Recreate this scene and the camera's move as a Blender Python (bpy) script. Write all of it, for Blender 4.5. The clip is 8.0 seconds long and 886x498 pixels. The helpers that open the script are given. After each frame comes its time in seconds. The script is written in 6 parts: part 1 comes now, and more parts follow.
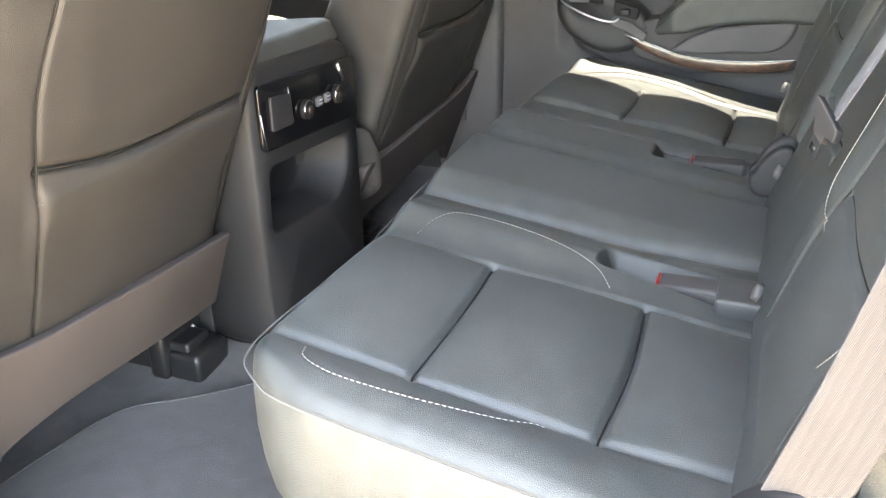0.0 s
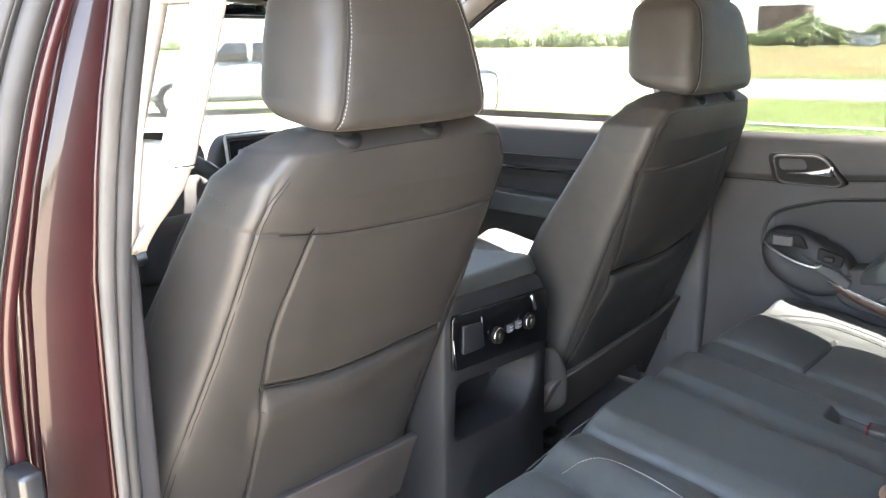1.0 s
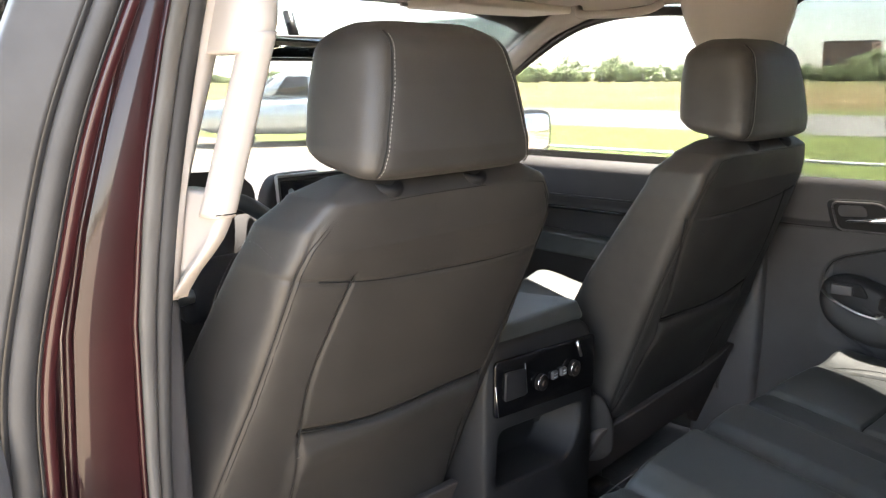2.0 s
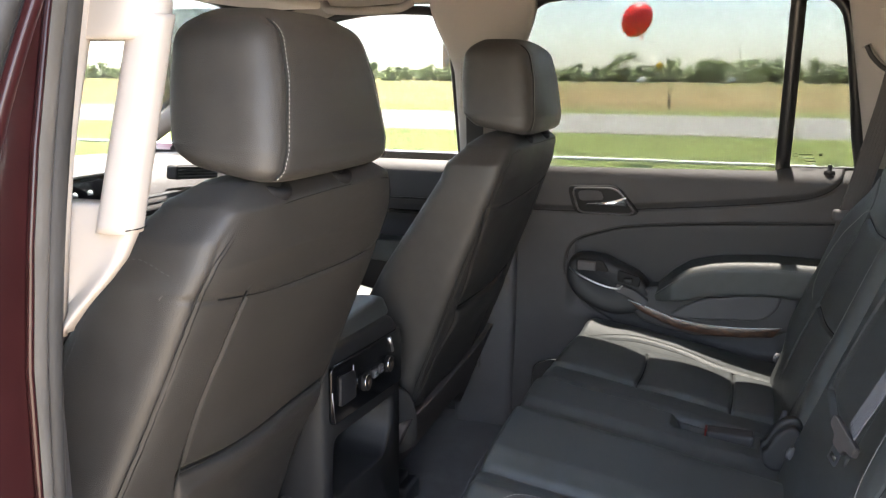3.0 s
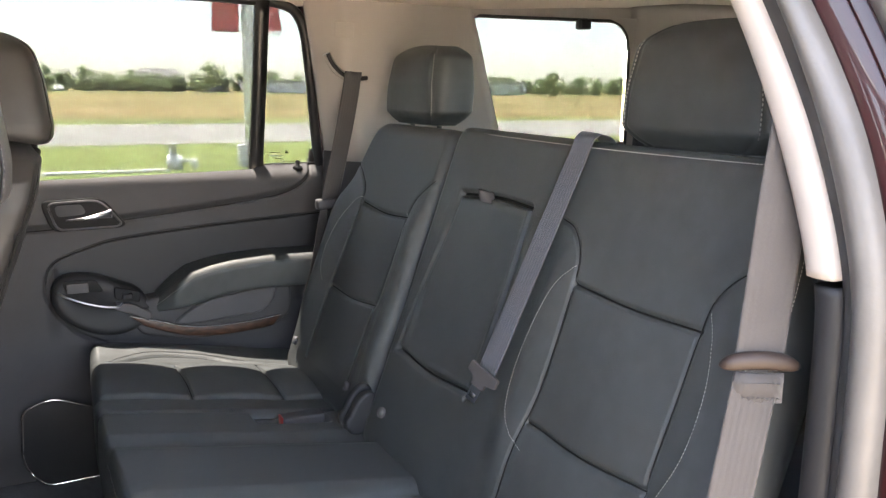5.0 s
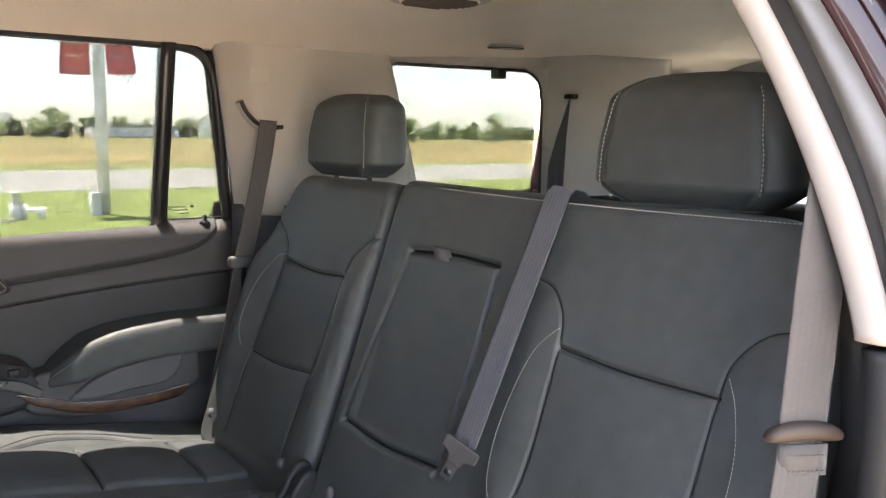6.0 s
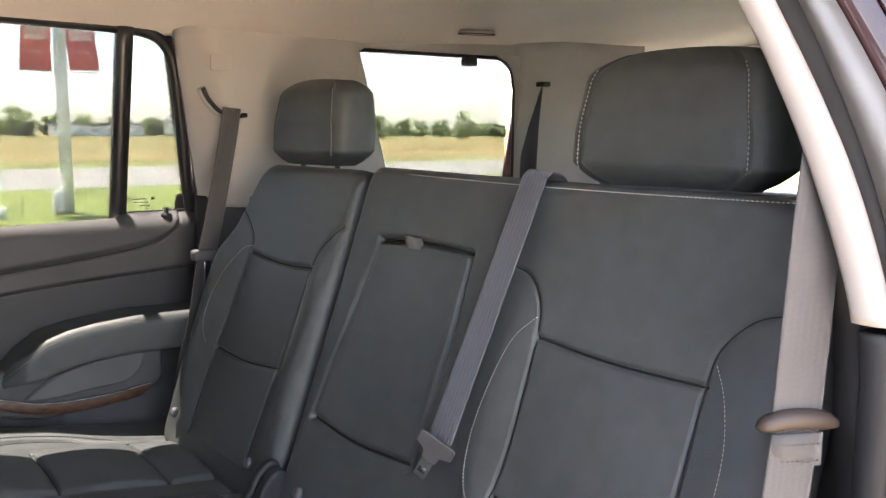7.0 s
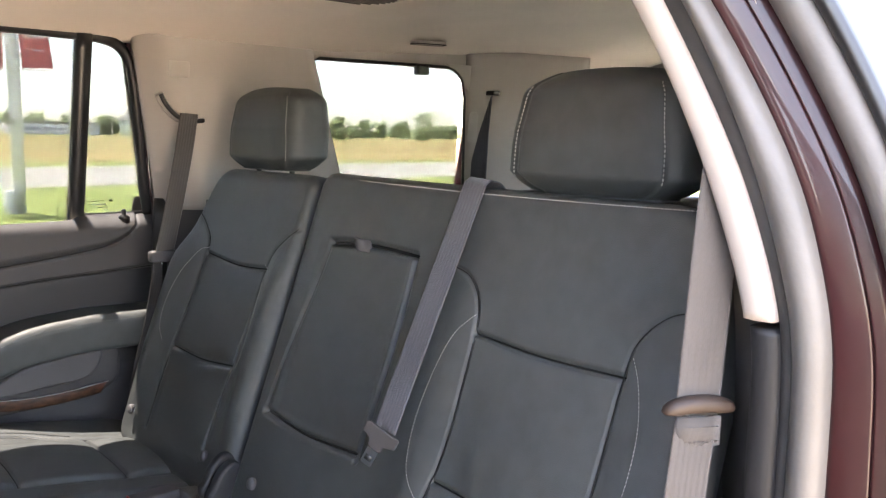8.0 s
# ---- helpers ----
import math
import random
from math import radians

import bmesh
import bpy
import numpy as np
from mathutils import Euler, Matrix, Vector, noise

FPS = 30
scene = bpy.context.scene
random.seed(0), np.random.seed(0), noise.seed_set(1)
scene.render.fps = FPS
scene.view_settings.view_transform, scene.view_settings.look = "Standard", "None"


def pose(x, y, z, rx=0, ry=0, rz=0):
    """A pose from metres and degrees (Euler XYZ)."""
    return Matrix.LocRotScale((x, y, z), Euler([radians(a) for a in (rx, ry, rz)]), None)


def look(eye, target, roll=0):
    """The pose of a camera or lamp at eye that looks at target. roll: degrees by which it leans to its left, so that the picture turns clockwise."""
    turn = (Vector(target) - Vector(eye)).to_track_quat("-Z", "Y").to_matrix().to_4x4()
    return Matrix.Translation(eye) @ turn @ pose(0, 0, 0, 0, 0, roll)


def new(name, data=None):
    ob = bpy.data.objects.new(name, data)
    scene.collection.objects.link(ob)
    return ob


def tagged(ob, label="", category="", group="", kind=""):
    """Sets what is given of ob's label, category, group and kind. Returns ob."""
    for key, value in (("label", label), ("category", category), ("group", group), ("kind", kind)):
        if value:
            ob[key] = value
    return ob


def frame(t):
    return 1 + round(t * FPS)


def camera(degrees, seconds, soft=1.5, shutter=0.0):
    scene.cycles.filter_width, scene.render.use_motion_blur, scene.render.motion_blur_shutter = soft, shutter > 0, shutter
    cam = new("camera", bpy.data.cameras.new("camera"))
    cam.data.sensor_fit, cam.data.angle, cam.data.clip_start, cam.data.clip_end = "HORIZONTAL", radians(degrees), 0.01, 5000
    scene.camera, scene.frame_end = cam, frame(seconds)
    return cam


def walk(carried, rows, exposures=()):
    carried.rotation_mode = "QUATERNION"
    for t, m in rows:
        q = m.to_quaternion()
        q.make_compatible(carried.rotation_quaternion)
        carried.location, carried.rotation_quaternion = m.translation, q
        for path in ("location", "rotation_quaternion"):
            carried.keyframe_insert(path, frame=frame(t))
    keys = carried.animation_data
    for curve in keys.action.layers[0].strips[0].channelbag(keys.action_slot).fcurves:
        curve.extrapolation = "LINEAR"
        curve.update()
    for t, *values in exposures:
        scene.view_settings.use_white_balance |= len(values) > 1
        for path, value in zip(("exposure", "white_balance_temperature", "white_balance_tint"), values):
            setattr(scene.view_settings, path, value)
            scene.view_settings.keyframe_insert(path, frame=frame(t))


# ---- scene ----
cam = camera(55.7, 8.0, 1.25)
PATH = [
    (0, (-1.235, -0.086, 1.319), (0.445, 0.597, 0.474), -1.7),
    (0.5, (-1.275, -0.176, 1.407), (0.342, 0.843, 0.821), -2.0),
    (1, (-1.292, -0.252, 1.488), (0.208, 0.978, 1.014), -0.7),
    (1.2, (-1.279, -0.267, 1.508), (0.186, 1.015, 1.056), -0.3),
    (2.3, (-1.27, -0.245, 1.507), (0.161, 1.097, 1.117), -0.5),
    (2.5, (-1.302, -0.184, 1.503), (0.244, 1.022, 1.11), -0.4),
    (3, (-1.4, 0.014, 1.504), (0.45, 0.655, 1.099), 0.3),
    (3.5, (-1.424, 0.197, 1.502), (0.538, 0.288, 1.108), 0.5),
    (4, (-1.454, 0.329, 1.501), (0.458, -0.131, 1.128), 0.8),
    (4.5, (-1.421, 0.426, 1.491), (0.359, -0.403, 1.097), 0.7),
    (4.7, (-1.404, 0.447, 1.488), (0.36, -0.403, 1.095), 0.6),
    (5.8, (-1.208, 0.549, 1.502), (0.409, -0.594, 1.217), 0.8),
    (6, (-1.189, 0.56, 1.5), (0.398, -0.631, 1.231), 0.7),
    (6.5, (-1.15, 0.534, 1.481), (0.406, -0.697, 1.219), 0.5),
    (7, (-1.146, 0.53, 1.479), (0.397, -0.716, 1.203), 0.4),
    (7.5, (-1.16, 0.529, 1.476), (0.352, -0.748, 1.171), 0.5),
    (8, (-1.222, 0.565, 1.491), (0.26, -0.755, 1.221), 1.0),
]
walk(cam, [(t, look(eye, target, roll)) for t, eye, target, roll in PATH],
     [(0, 6.5, 7700, 9), (0.25, 7.0, 7300, 8), (0.5, 7.2, 6800, 8), (0.75, 6.55, 6700, 8), (1.0, 6.05, 6700, 9), (1.2, 5.7, 6800, 10), (2.3, 4.95, 7000, 10), (2.5, 4.85, 7000, 10),
      (3.5, 5.1, 6800, 13), (4.5, 5.42, 6900, 14), (6, 5.42, 7000, 14), (8, 5.62, 7000, 16)])

# ---- light ----
SUN = Vector((0.315, 0.085, 0.96)).normalized()
world = bpy.data.worlds.new("sky")
scene.world = world
world.use_nodes = True
wn = world.node_tree.nodes
sky = wn.new("ShaderNodeTexSky")
sky.sky_type = "NISHITA"
sky.sun_disc = False
sky.sun_elevation = math.asin(SUN.z)
sky.sun_rotation = math.atan2(SUN.x, SUN.y)
sky.air_density, sky.dust_density, sky.ozone_density = 1.0, 0.8, 1.0
wn["Background"].inputs["Strength"].default_value = 0.08
veil = wn.new("ShaderNodeHueSaturation")
veil.inputs["Saturation"].default_value = 0.68
world.node_tree.links.new(sky.outputs["Color"], veil.inputs["Color"])
world.node_tree.links.new(veil.outputs["Color"], wn["Background"].inputs["Color"])
sun = new("sun", bpy.data.lights.new("sun", "SUN"))
sun.data.energy, sun.data.angle, sun.data.color = 5.0, radians(0.6), (1.0, 0.955, 0.88)
sun.matrix_basis = Matrix.Translation((6, 3, 20)) @ SUN.to_track_quat("Z", "Y").to_matrix().to_4x4()


# ---- materials ----
def mat(name, color, rough=0.5, metal=0.0, spec=0.5, grain=0.0, depth=0.0006, mottle=0.0, mscale=5.0, kind="noise",
        rvar=0.0, islands=0.0, coat=0.0, sheen=0.0, stretch=(1, 1, 1)):
    """A surface with colour, mottling at a coarse scale and relief at a fine one (grain: features per metre)."""
    m = bpy.data.materials.new(name)
    m.use_nodes = True
    nt = m.node_tree
    b = nt.nodes["Principled BSDF"]
    b.inputs["Roughness"].default_value = rough
    b.inputs["Metallic"].default_value = metal
    b.inputs["Specular IOR Level"].default_value = spec
    b.inputs["Coat Weight"].default_value = coat
    b.inputs["Coat Roughness"].default_value = 0.04
    b.inputs["Sheen Weight"].default_value = sheen
    b.inputs["Base Color"].default_value = (*color, 1)
    tc = nt.nodes.new("ShaderNodeTexCoord")
    mp = nt.nodes.new("ShaderNodeMapping")
    mp.inputs["Scale"].default_value = stretch
    nt.links.new(tc.outputs["Object"], mp.inputs["Vector"])
    last = None
    if mottle or rvar:
        n1 = nt.nodes.new("ShaderNodeTexNoise")
        n1.inputs["Scale"].default_value, n1.inputs["Detail"].default_value = mscale, 6
        nt.links.new(mp.outputs[0], n1.inputs["Vector"])
        if mottle:
            r = nt.nodes.new("ShaderNodeValToRGB")
            r.color_ramp.elements[0].position, r.color_ramp.elements[1].position = 0.3, 0.7
            r.color_ramp.elements[0].color = (*[c * (1 - mottle) for c in color], 1)
            r.color_ramp.elements[1].color = (*[min(1, c * (1 + mottle)) for c in color], 1)
            nt.links.new(n1.outputs["Fac"], r.inputs["Fac"])
            last = r.outputs["Color"]
        if rvar:
            q = nt.nodes.new("ShaderNodeMapRange")
            q.inputs["To Min"].default_value, q.inputs["To Max"].default_value = rough - rvar, rough + rvar
            nt.links.new(n1.outputs["Fac"], q.inputs["Value"])
            nt.links.new(q.outputs["Result"], b.inputs["Roughness"])
    if islands:
        geo = nt.nodes.new("ShaderNodeNewGeometry")
        q = nt.nodes.new("ShaderNodeMapRange")
        q.inputs["To Min"].default_value, q.inputs["To Max"].default_value = 1 - islands, 1 + islands
        nt.links.new(geo.outputs["Random Per Island"], q.inputs["Value"])
        hsv = nt.nodes.new("ShaderNodeHueSaturation")
        hsv.inputs["Color"].default_value = (*color, 1)
        nt.links.new(q.outputs["Result"], hsv.inputs["Value"])
        if last:
            nt.links.new(last, hsv.inputs["Color"])
        last = hsv.outputs["Color"]
    if last:
        nt.links.new(last, b.inputs["Base Color"])
    if grain:
        if kind == "leather":
            g = nt.nodes.new("ShaderNodeTexVoronoi")
            g.feature = "DISTANCE_TO_EDGE"
            out = g.outputs["Distance"]
        elif kind == "weave":
            g = nt.nodes.new("ShaderNodeTexWave")
            g.inputs["Distortion"].default_value = 1.0
            out = g.outputs["Fac"]
        else:
            g = nt.nodes.new("ShaderNodeTexNoise")
            g.inputs["Detail"].default_value = 3
            out = g.outputs["Fac"]
        g.inputs["Scale"].default_value = grain
        nt.links.new(mp.outputs[0], g.inputs["Vector"])
        bp = nt.nodes.new("ShaderNodeBump")
        bp.inputs["Strength"].default_value, bp.inputs["Distance"].default_value = 0.5, depth
        nt.links.new(out, bp.inputs["Height"])
        nt.links.new(bp.outputs["Normal"], b.inputs["Normal"])
    return m


def glass(name, tint, weight, haze=0.0045):
    """Thin tinted glazing: mostly clear, with a faint reflection and a translucent haze that imitates glare."""
    m = bpy.data.materials.new(name)
    m.use_nodes = True
    nt = m.node_tree
    nt.nodes.remove(nt.nodes["Principled BSDF"])
    clear = nt.nodes.new("ShaderNodeBsdfTransparent")
    clear.inputs["Color"].default_value = (*tint, 1)
    shine = nt.nodes.new("ShaderNodeBsdfGlossy")
    shine.inputs["Roughness"].default_value = 0.02
    mix = nt.nodes.new("ShaderNodeMixShader")
    mix.inputs[0].default_value = weight
    nt.links.new(clear.outputs[0], mix.inputs[1])
    nt.links.new(shine.outputs[0], mix.inputs[2])
    # translucent share imitates glare and lifts the darks seen through the pane
    film = nt.nodes.new("ShaderNodeBsdfTranslucent")
    film.inputs["Color"].default_value = (0.85, 0.86, 0.84, 1)
    hazed = nt.nodes.new("ShaderNodeMixShader")
    hazed.inputs[0].default_value = haze
    nt.links.new(mix.outputs[0], hazed.inputs[1])
    nt.links.new(film.outputs[0], hazed.inputs[2])
    nt.links.new(hazed.outputs[0], nt.nodes["Material Output"].inputs["Surface"])
    return m


LEATHER = mat("black_leather", (0.048, 0.0525, 0.0525), 0.46, 0, 0.38, 520, 0.0010, 0.14, 30, "leather", 0.08)
LEATHER_B = mat("black_vinyl", (0.032, 0.030, 0.0285), 0.5, 0, 0.4, 520, 0.0009, 0.12, 30, "leather", 0.06)
FABRIC = mat("perforated_leather", (0.032, 0.034, 0.036), 0.5, 0, 0.45, 420, 0.0005, 0.1, 9, "leather", 0.05)
PLASTIC = mat("dark_moulded_plastic", (0.048, 0.046, 0.0475), 0.6, 0, 0.28, 900, 0.0006, 0.12, 8, "leather", 0.06)
PLASTIC_G = mat("grey_moulded_plastic", (0.072, 0.069, 0.072), 0.6, 0, 0.3, 900, 0.0006, 0.12, 8, "leather", 0.06)
VALANCE = mat("grey_brown_plastic", (0.062, 0.054, 0.052), 0.7, 0, 0.2, 1000, 0.0003, 0.1, 8, "leather", 0.05)
BLACK = mat("black_plastic", (0.012, 0.012, 0.013), 0.35, 0, 0.5, 0, 0, 0.2, 10)
GLOSS = mat("gloss_black", (0.006, 0.006, 0.007), 0.16, 0, 0.4, 0, 0, 0.2, 10)
RUBBER = mat("rubber_seal", (0.030, 0.029, 0.029), 0.6, 0, 0.3, 300, 0.0004, 0.2, 14)
SEAL = mat("grey_door_seal", (0.085, 0.08, 0.076), 0.5, 0, 0.4, 200, 0.0006, 0.15, 12)
CREAM = mat("light_taupe_trim", (0.315, 0.285, 0.262), 0.6, 0, 0.35, 1100, 0.0003, 0.04, 5, "leather", 0.04)
CLOTH = mat("headliner_cloth", (0.52, 0.46, 0.40), 0.9, 0, 0.2, 1400, 0.0005, 0.05, 4, "noise", 0, 0, 0, 0.2)
CARPET = mat("charcoal_carpet", (0.042, 0.039, 0.042), 0.95, 0, 0.2, 600, 0.002, 0.3, 40, "noise", 0, 0, 0, 0.3)
MATTING = mat("carpet_mat", (0.038, 0.036, 0.039), 0.95, 0, 0.2, 700, 0.002, 0.25, 30, "noise", 0, 0, 0, 0.3)
WEB = mat("grey_belt_webbing", (0.050, 0.045, 0.043), 0.65, 0, 0.3, 650, 0.0004, 0.06, 20, "weave", 0, 0, 0, 0.2)
WEB_D = mat("dark_belt_webbing", (0.064, 0.065, 0.076), 0.65, 0, 0.3, 650, 0.0004, 0.06, 20, "weave", 0, 0, 0, 0.2)
BUCKLE_G = mat("grey_buckle_plastic", (0.034, 0.023, 0.018), 0.5, 0, 0.25, 500, 0.0003, 0.1, 12)
THREAD = mat("pale_thread", (0.36, 0.35, 0.33), 0.7, 0, 0.3)
PIPING = mat("pale_piping", (0.085, 0.085, 0.085), 0.6, 0, 0.4)
RED = mat("red_button", (0.38, 0.02, 0.018), 0.35)
CHROME = mat("chrome", (0.75, 0.75, 0.76), 0.14, 1.0, 0.5, 0, 0, 0.05, 20)
STEEL = mat("steel", (0.45, 0.45, 0.46), 0.3, 1.0, 0.5, 0, 0, 0.1, 30)
PAINT = mat("dark_maroon_paint", (0.021, 0.0048, 0.0055), 0.4, 0.0, 0.2, 0, 0, 0.1, 20, "noise", 0, 0, 0.42)
SEAM = mat("dark_seam", (0.012, 0.012, 0.012), 0.8, 0, 0.2)
WOOD = mat("burl_wood_veneer", (0.045, 0.019, 0.010), 0.3, 0, 0.4, 0, 0, 0.85, 110, "noise", 0, 0, 0.3, 0, (1, 0.4, 1))
SCREEN = mat("display_glass", (0.01, 0.011, 0.014), 0.08)
ICON = mat("pale_icon", (0.26, 0.29, 0.32), 0.5)
GLASS = glass("window_glass", (0.70, 0.735, 0.74), 0.012)
TINTED = glass("tinted_glass", (0.80, 0.84, 0.845), 0.010)
REAR = glass("rear_glass", (0.74, 0.81, 0.845), 0.010)


def film(name, tint):
    """An added filter layer for a pane: it tints the view and sets how much daylight enters."""
    m = bpy.data.materials.new(name)
    m.use_nodes = True
    nt = m.node_tree
    nt.nodes.remove(nt.nodes["Principled BSDF"])
    clear = nt.nodes.new("ShaderNodeBsdfTransparent")
    clear.inputs["Color"].default_value = (tint, tint, tint, 1)
    nt.links.new(clear.outputs[0], nt.nodes["Material Output"].inputs["Surface"])
    return m


# the pale one, on panes out of view, is added to brighten the rear trim
FILM, FILM_D, FILM_R = film("clear_daylight_filter", 0.548), film("dark_daylight_filter", 0.29), film("pale_daylight_filter", 0.75)
FILMS = {"window_glass": FILM, "tinted_glass": FILM_D, "rear_glass": FILM_R}
INSERT = mat("dark_insert_vinyl", (0.017, 0.017, 0.0195), 0.55, 0, 0.35, 700, 0.0005, 0.12, 9, "leather", 0.05)
SATIN = mat("satin_black", (0.012, 0.0115, 0.012), 0.65, 0, 0.16, 0, 0, 0.15, 10)
DARK = mat("dark_console_plastic", (0.017, 0.017, 0.0185), 0.55, 0, 0.3, 900, 0.0003, 0.15, 8, "leather", 0.06)
WHITE_LENS = mat("milky_lens", (0.6, 0.58, 0.55), 0.35, 0, 0.4)
MIRROR = mat("mirror", (0.9, 0.9, 0.9), 0.02, 1.0)
DIMMED = mat("dimmed_mirror", (0.22, 0.24, 0.24), 0.03, 1.0)


# ---- mesh helpers ----
ORG = {}


def thing(name, at, label, category, group="", kind=""):
    """An Empty at the base of a thing, which its parts hang from."""
    ob = new(name)
    ob.location = at
    ob.empty_display_size = 0.05
    ORG[ob] = Vector(at)
    return tagged(ob, label, category, group, kind)


def mesh_of(name, verts, faces, smooth=True):
    me = bpy.data.meshes.new(name)
    me.from_pydata([tuple(map(float, v)) for v in verts], [], faces)
    me.update()
    if smooth:
        me.shade_smooth()
    return me


def part(name, me, material, parent=None, label="", **tags):
    """Links a mesh or bmesh, given in world places, as one object, under a thing or a part where one is given."""
    if isinstance(me, bmesh.types.BMesh):
        bm, me = me, bpy.data.meshes.new(name)
        bm.to_mesh(me)
        bm.free()
        me.shade_smooth()
    ob = new(name, me)
    layer = me.copy() if material.name in FILMS else None
    org = ORG.get(parent, Vector((0, 0, 0)))
    if org.length > 0:
        me.transform(Matrix.Translation(-org))
    if parent is not None:
        ob.parent = parent
    ORG[ob] = org
    me.materials.append(material)
    if layer:
        # the pane casts no shadow; an added filter layer on its inner side sets the daylight
        ob.visible_shadow = False
        mid = np.mean([v.co for v in layer.vertices], axis=0)
        side = abs(mid[0]) > 0.3
        layer.transform(Matrix.Translation((-0.006 * np.sign(mid[0]) * side, -0.006 * np.sign(mid[1]) * (not side), -0.003 * (not side))))
        part("tint_film", layer, FILMS[material.name], ob)
    return tagged(ob, label, **tags)


def join(*meshes):
    """One mesh out of several."""
    bm = bmesh.new()
    for me in meshes:
        if isinstance(me, bmesh.types.BMesh):
            tmp = bpy.data.meshes.new("tmp")
            me.to_mesh(tmp)
            me.free()
            me = tmp
        bm.from_mesh(me)
    out = bpy.data.meshes.new("joined")
    bm.to_mesh(out)
    bm.free()
    out.shade_smooth()
    return out


def grid_faces(k, n, closed):
    f = []
    m = n if closed else n - 1
    for i in range(k - 1):
        for j in range(m):
            a, b = i * n + j, i * n + (j + 1) % n
            f.append((a, b, b + n, a + n))
    return f


def loft(rings, closed=True, caps=True, name="loft"):
    rings = np.asarray(rings, float)
    k, n = rings.shape[:2]
    v = rings.reshape(-1, 3)
    f = grid_faces(k, n, closed)
    if closed and caps:
        v = np.vstack([v, rings[0].mean(0), rings[-1].mean(0)])
        a, b = k * n, k * n + 1
        f += [(a, (j + 1) % n, j) for j in range(n)]
        f += [(b, (k - 1) * n + j, (k - 1) * n + (j + 1) % n) for j in range(n)]
    return fix(mesh_of(name, v, f))


def fix(me):
    bm = bmesh.new()
    bm.from_mesh(me)
    bmesh.ops.recalc_face_normals(bm, faces=bm.faces)
    bm.to_mesh(me)
    bm.free()
    me.shade_smooth()
    return me


def sq_ring(cx, cy, hx, hy, p, n):
    """A superellipse in the plan."""
    a = np.linspace(0, 2 * np.pi, 1600)
    c, s = np.cos(a), np.sin(a)
    x, y = hx * np.sign(c) * np.abs(c) ** (2 / p), hy * np.sign(s) * np.abs(s) ** (2 / p)
    q = np.concatenate([[0], np.cumsum(np.hypot(np.diff(x), np.diff(y)))])
    t = np.linspace(0, q[-1], n, endpoint=False)
    return cx + np.interp(t, q, x), cy + np.interp(t, q, y)


def curve(points, n=40):
    """A smooth line through points."""
    p = np.asarray(points, float)
    if len(p) == 2:
        return p[0] + (p[1] - p[0]) * np.linspace(0, 1, n)[:, None]
    q = np.vstack([2 * p[0] - p[1], p, 2 * p[-1] - p[-2]])
    out = []
    m = max(2, n // (len(p) - 1))
    for i in range(len(p) - 1):
        t = np.linspace(0, 1, m, endpoint=False)[:, None]
        a, b, c, d = q[i:i + 4]
        out.append(0.5 * (2 * b + (c - a) * t + (2 * a - 5 * b + 4 * c - d) * t ** 2 + (3 * b - a - 3 * c + d) * t ** 3))
    return np.vstack([*out, p[-1:]])


def even(points, step):
    """The same line in even steps."""
    p = np.asarray(points, float)
    s = np.concatenate([[0], np.cumsum(np.linalg.norm(np.diff(p, axis=0), axis=1))])
    t = np.arange(0, s[-1], step)
    return np.stack([np.interp(t, s, p[:, i]) for i in range(p.shape[1])], 1)


def tube(points, r, n=8, closed=False, flat=1.0):
    """A round bar along a line; r may vary along it."""
    p = np.asarray(points, float)
    r = np.broadcast_to(np.asarray(r, float), (len(p),))
    t = np.gradient(p, axis=0)
    if closed:
        t = np.roll(p, -1, 0) - np.roll(p, 1, 0)
    t /= np.linalg.norm(t, axis=1)[:, None] + 1e-12
    up = np.array((0, 0, 1.0)) if np.abs(t[:, 2]).mean() < 0.8 else np.array((1.0, 0, 0))
    u = np.cross(t, up)
    u /= np.linalg.norm(u, axis=1)[:, None] + 1e-12
    w = np.cross(t, u)
    a = np.linspace(0, 2 * np.pi, n, endpoint=False)
    rings = p[:, None] + r[:, None, None] * (np.cos(a)[None, :, None] * u[:, None] + flat * np.sin(a)[None, :, None] * w[:, None])
    if closed:
        rings = np.vstack([rings, rings[:1]])
        return loft(rings, caps=False)
    return loft(rings)


def stitches(points, length=0.0036, gap=0.0014, r=0.0006, lift=0.0):
    """A row of thread stitches along a line."""
    p = even(points, length + gap)
    v, f = [], []
    for i in range(len(p) - 1):
        d = p[i + 1] - p[i]
        d = d / (np.linalg.norm(d) + 1e-9)
        a = np.cross(d, (0.31, 0.55, 0.77))
        a /= np.linalg.norm(a)
        b = np.cross(d, a)
        e = p[i] + d * length
        k = len(v)
        for q, s in ((p[i], 0.5), (p[i] + d * length * 0.5, 1.15), (e, 0.5)):
            for x, y in ((1, 0), (0, 1), (-1, 0), (0, -1)):
                v.append(q + r * s * (x * a + y * b))
        for m in (0, 4):
            for j in range(4):
                f.append((k + m + j, k + m + (j + 1) % 4, k + m + 4 + (j + 1) % 4, k + m + 4 + j))
        f += [(k, k + 1, k + 2, k + 3), (k + 8, k + 9, k + 10, k + 11)]
    return mesh_of("stitches", v, f)


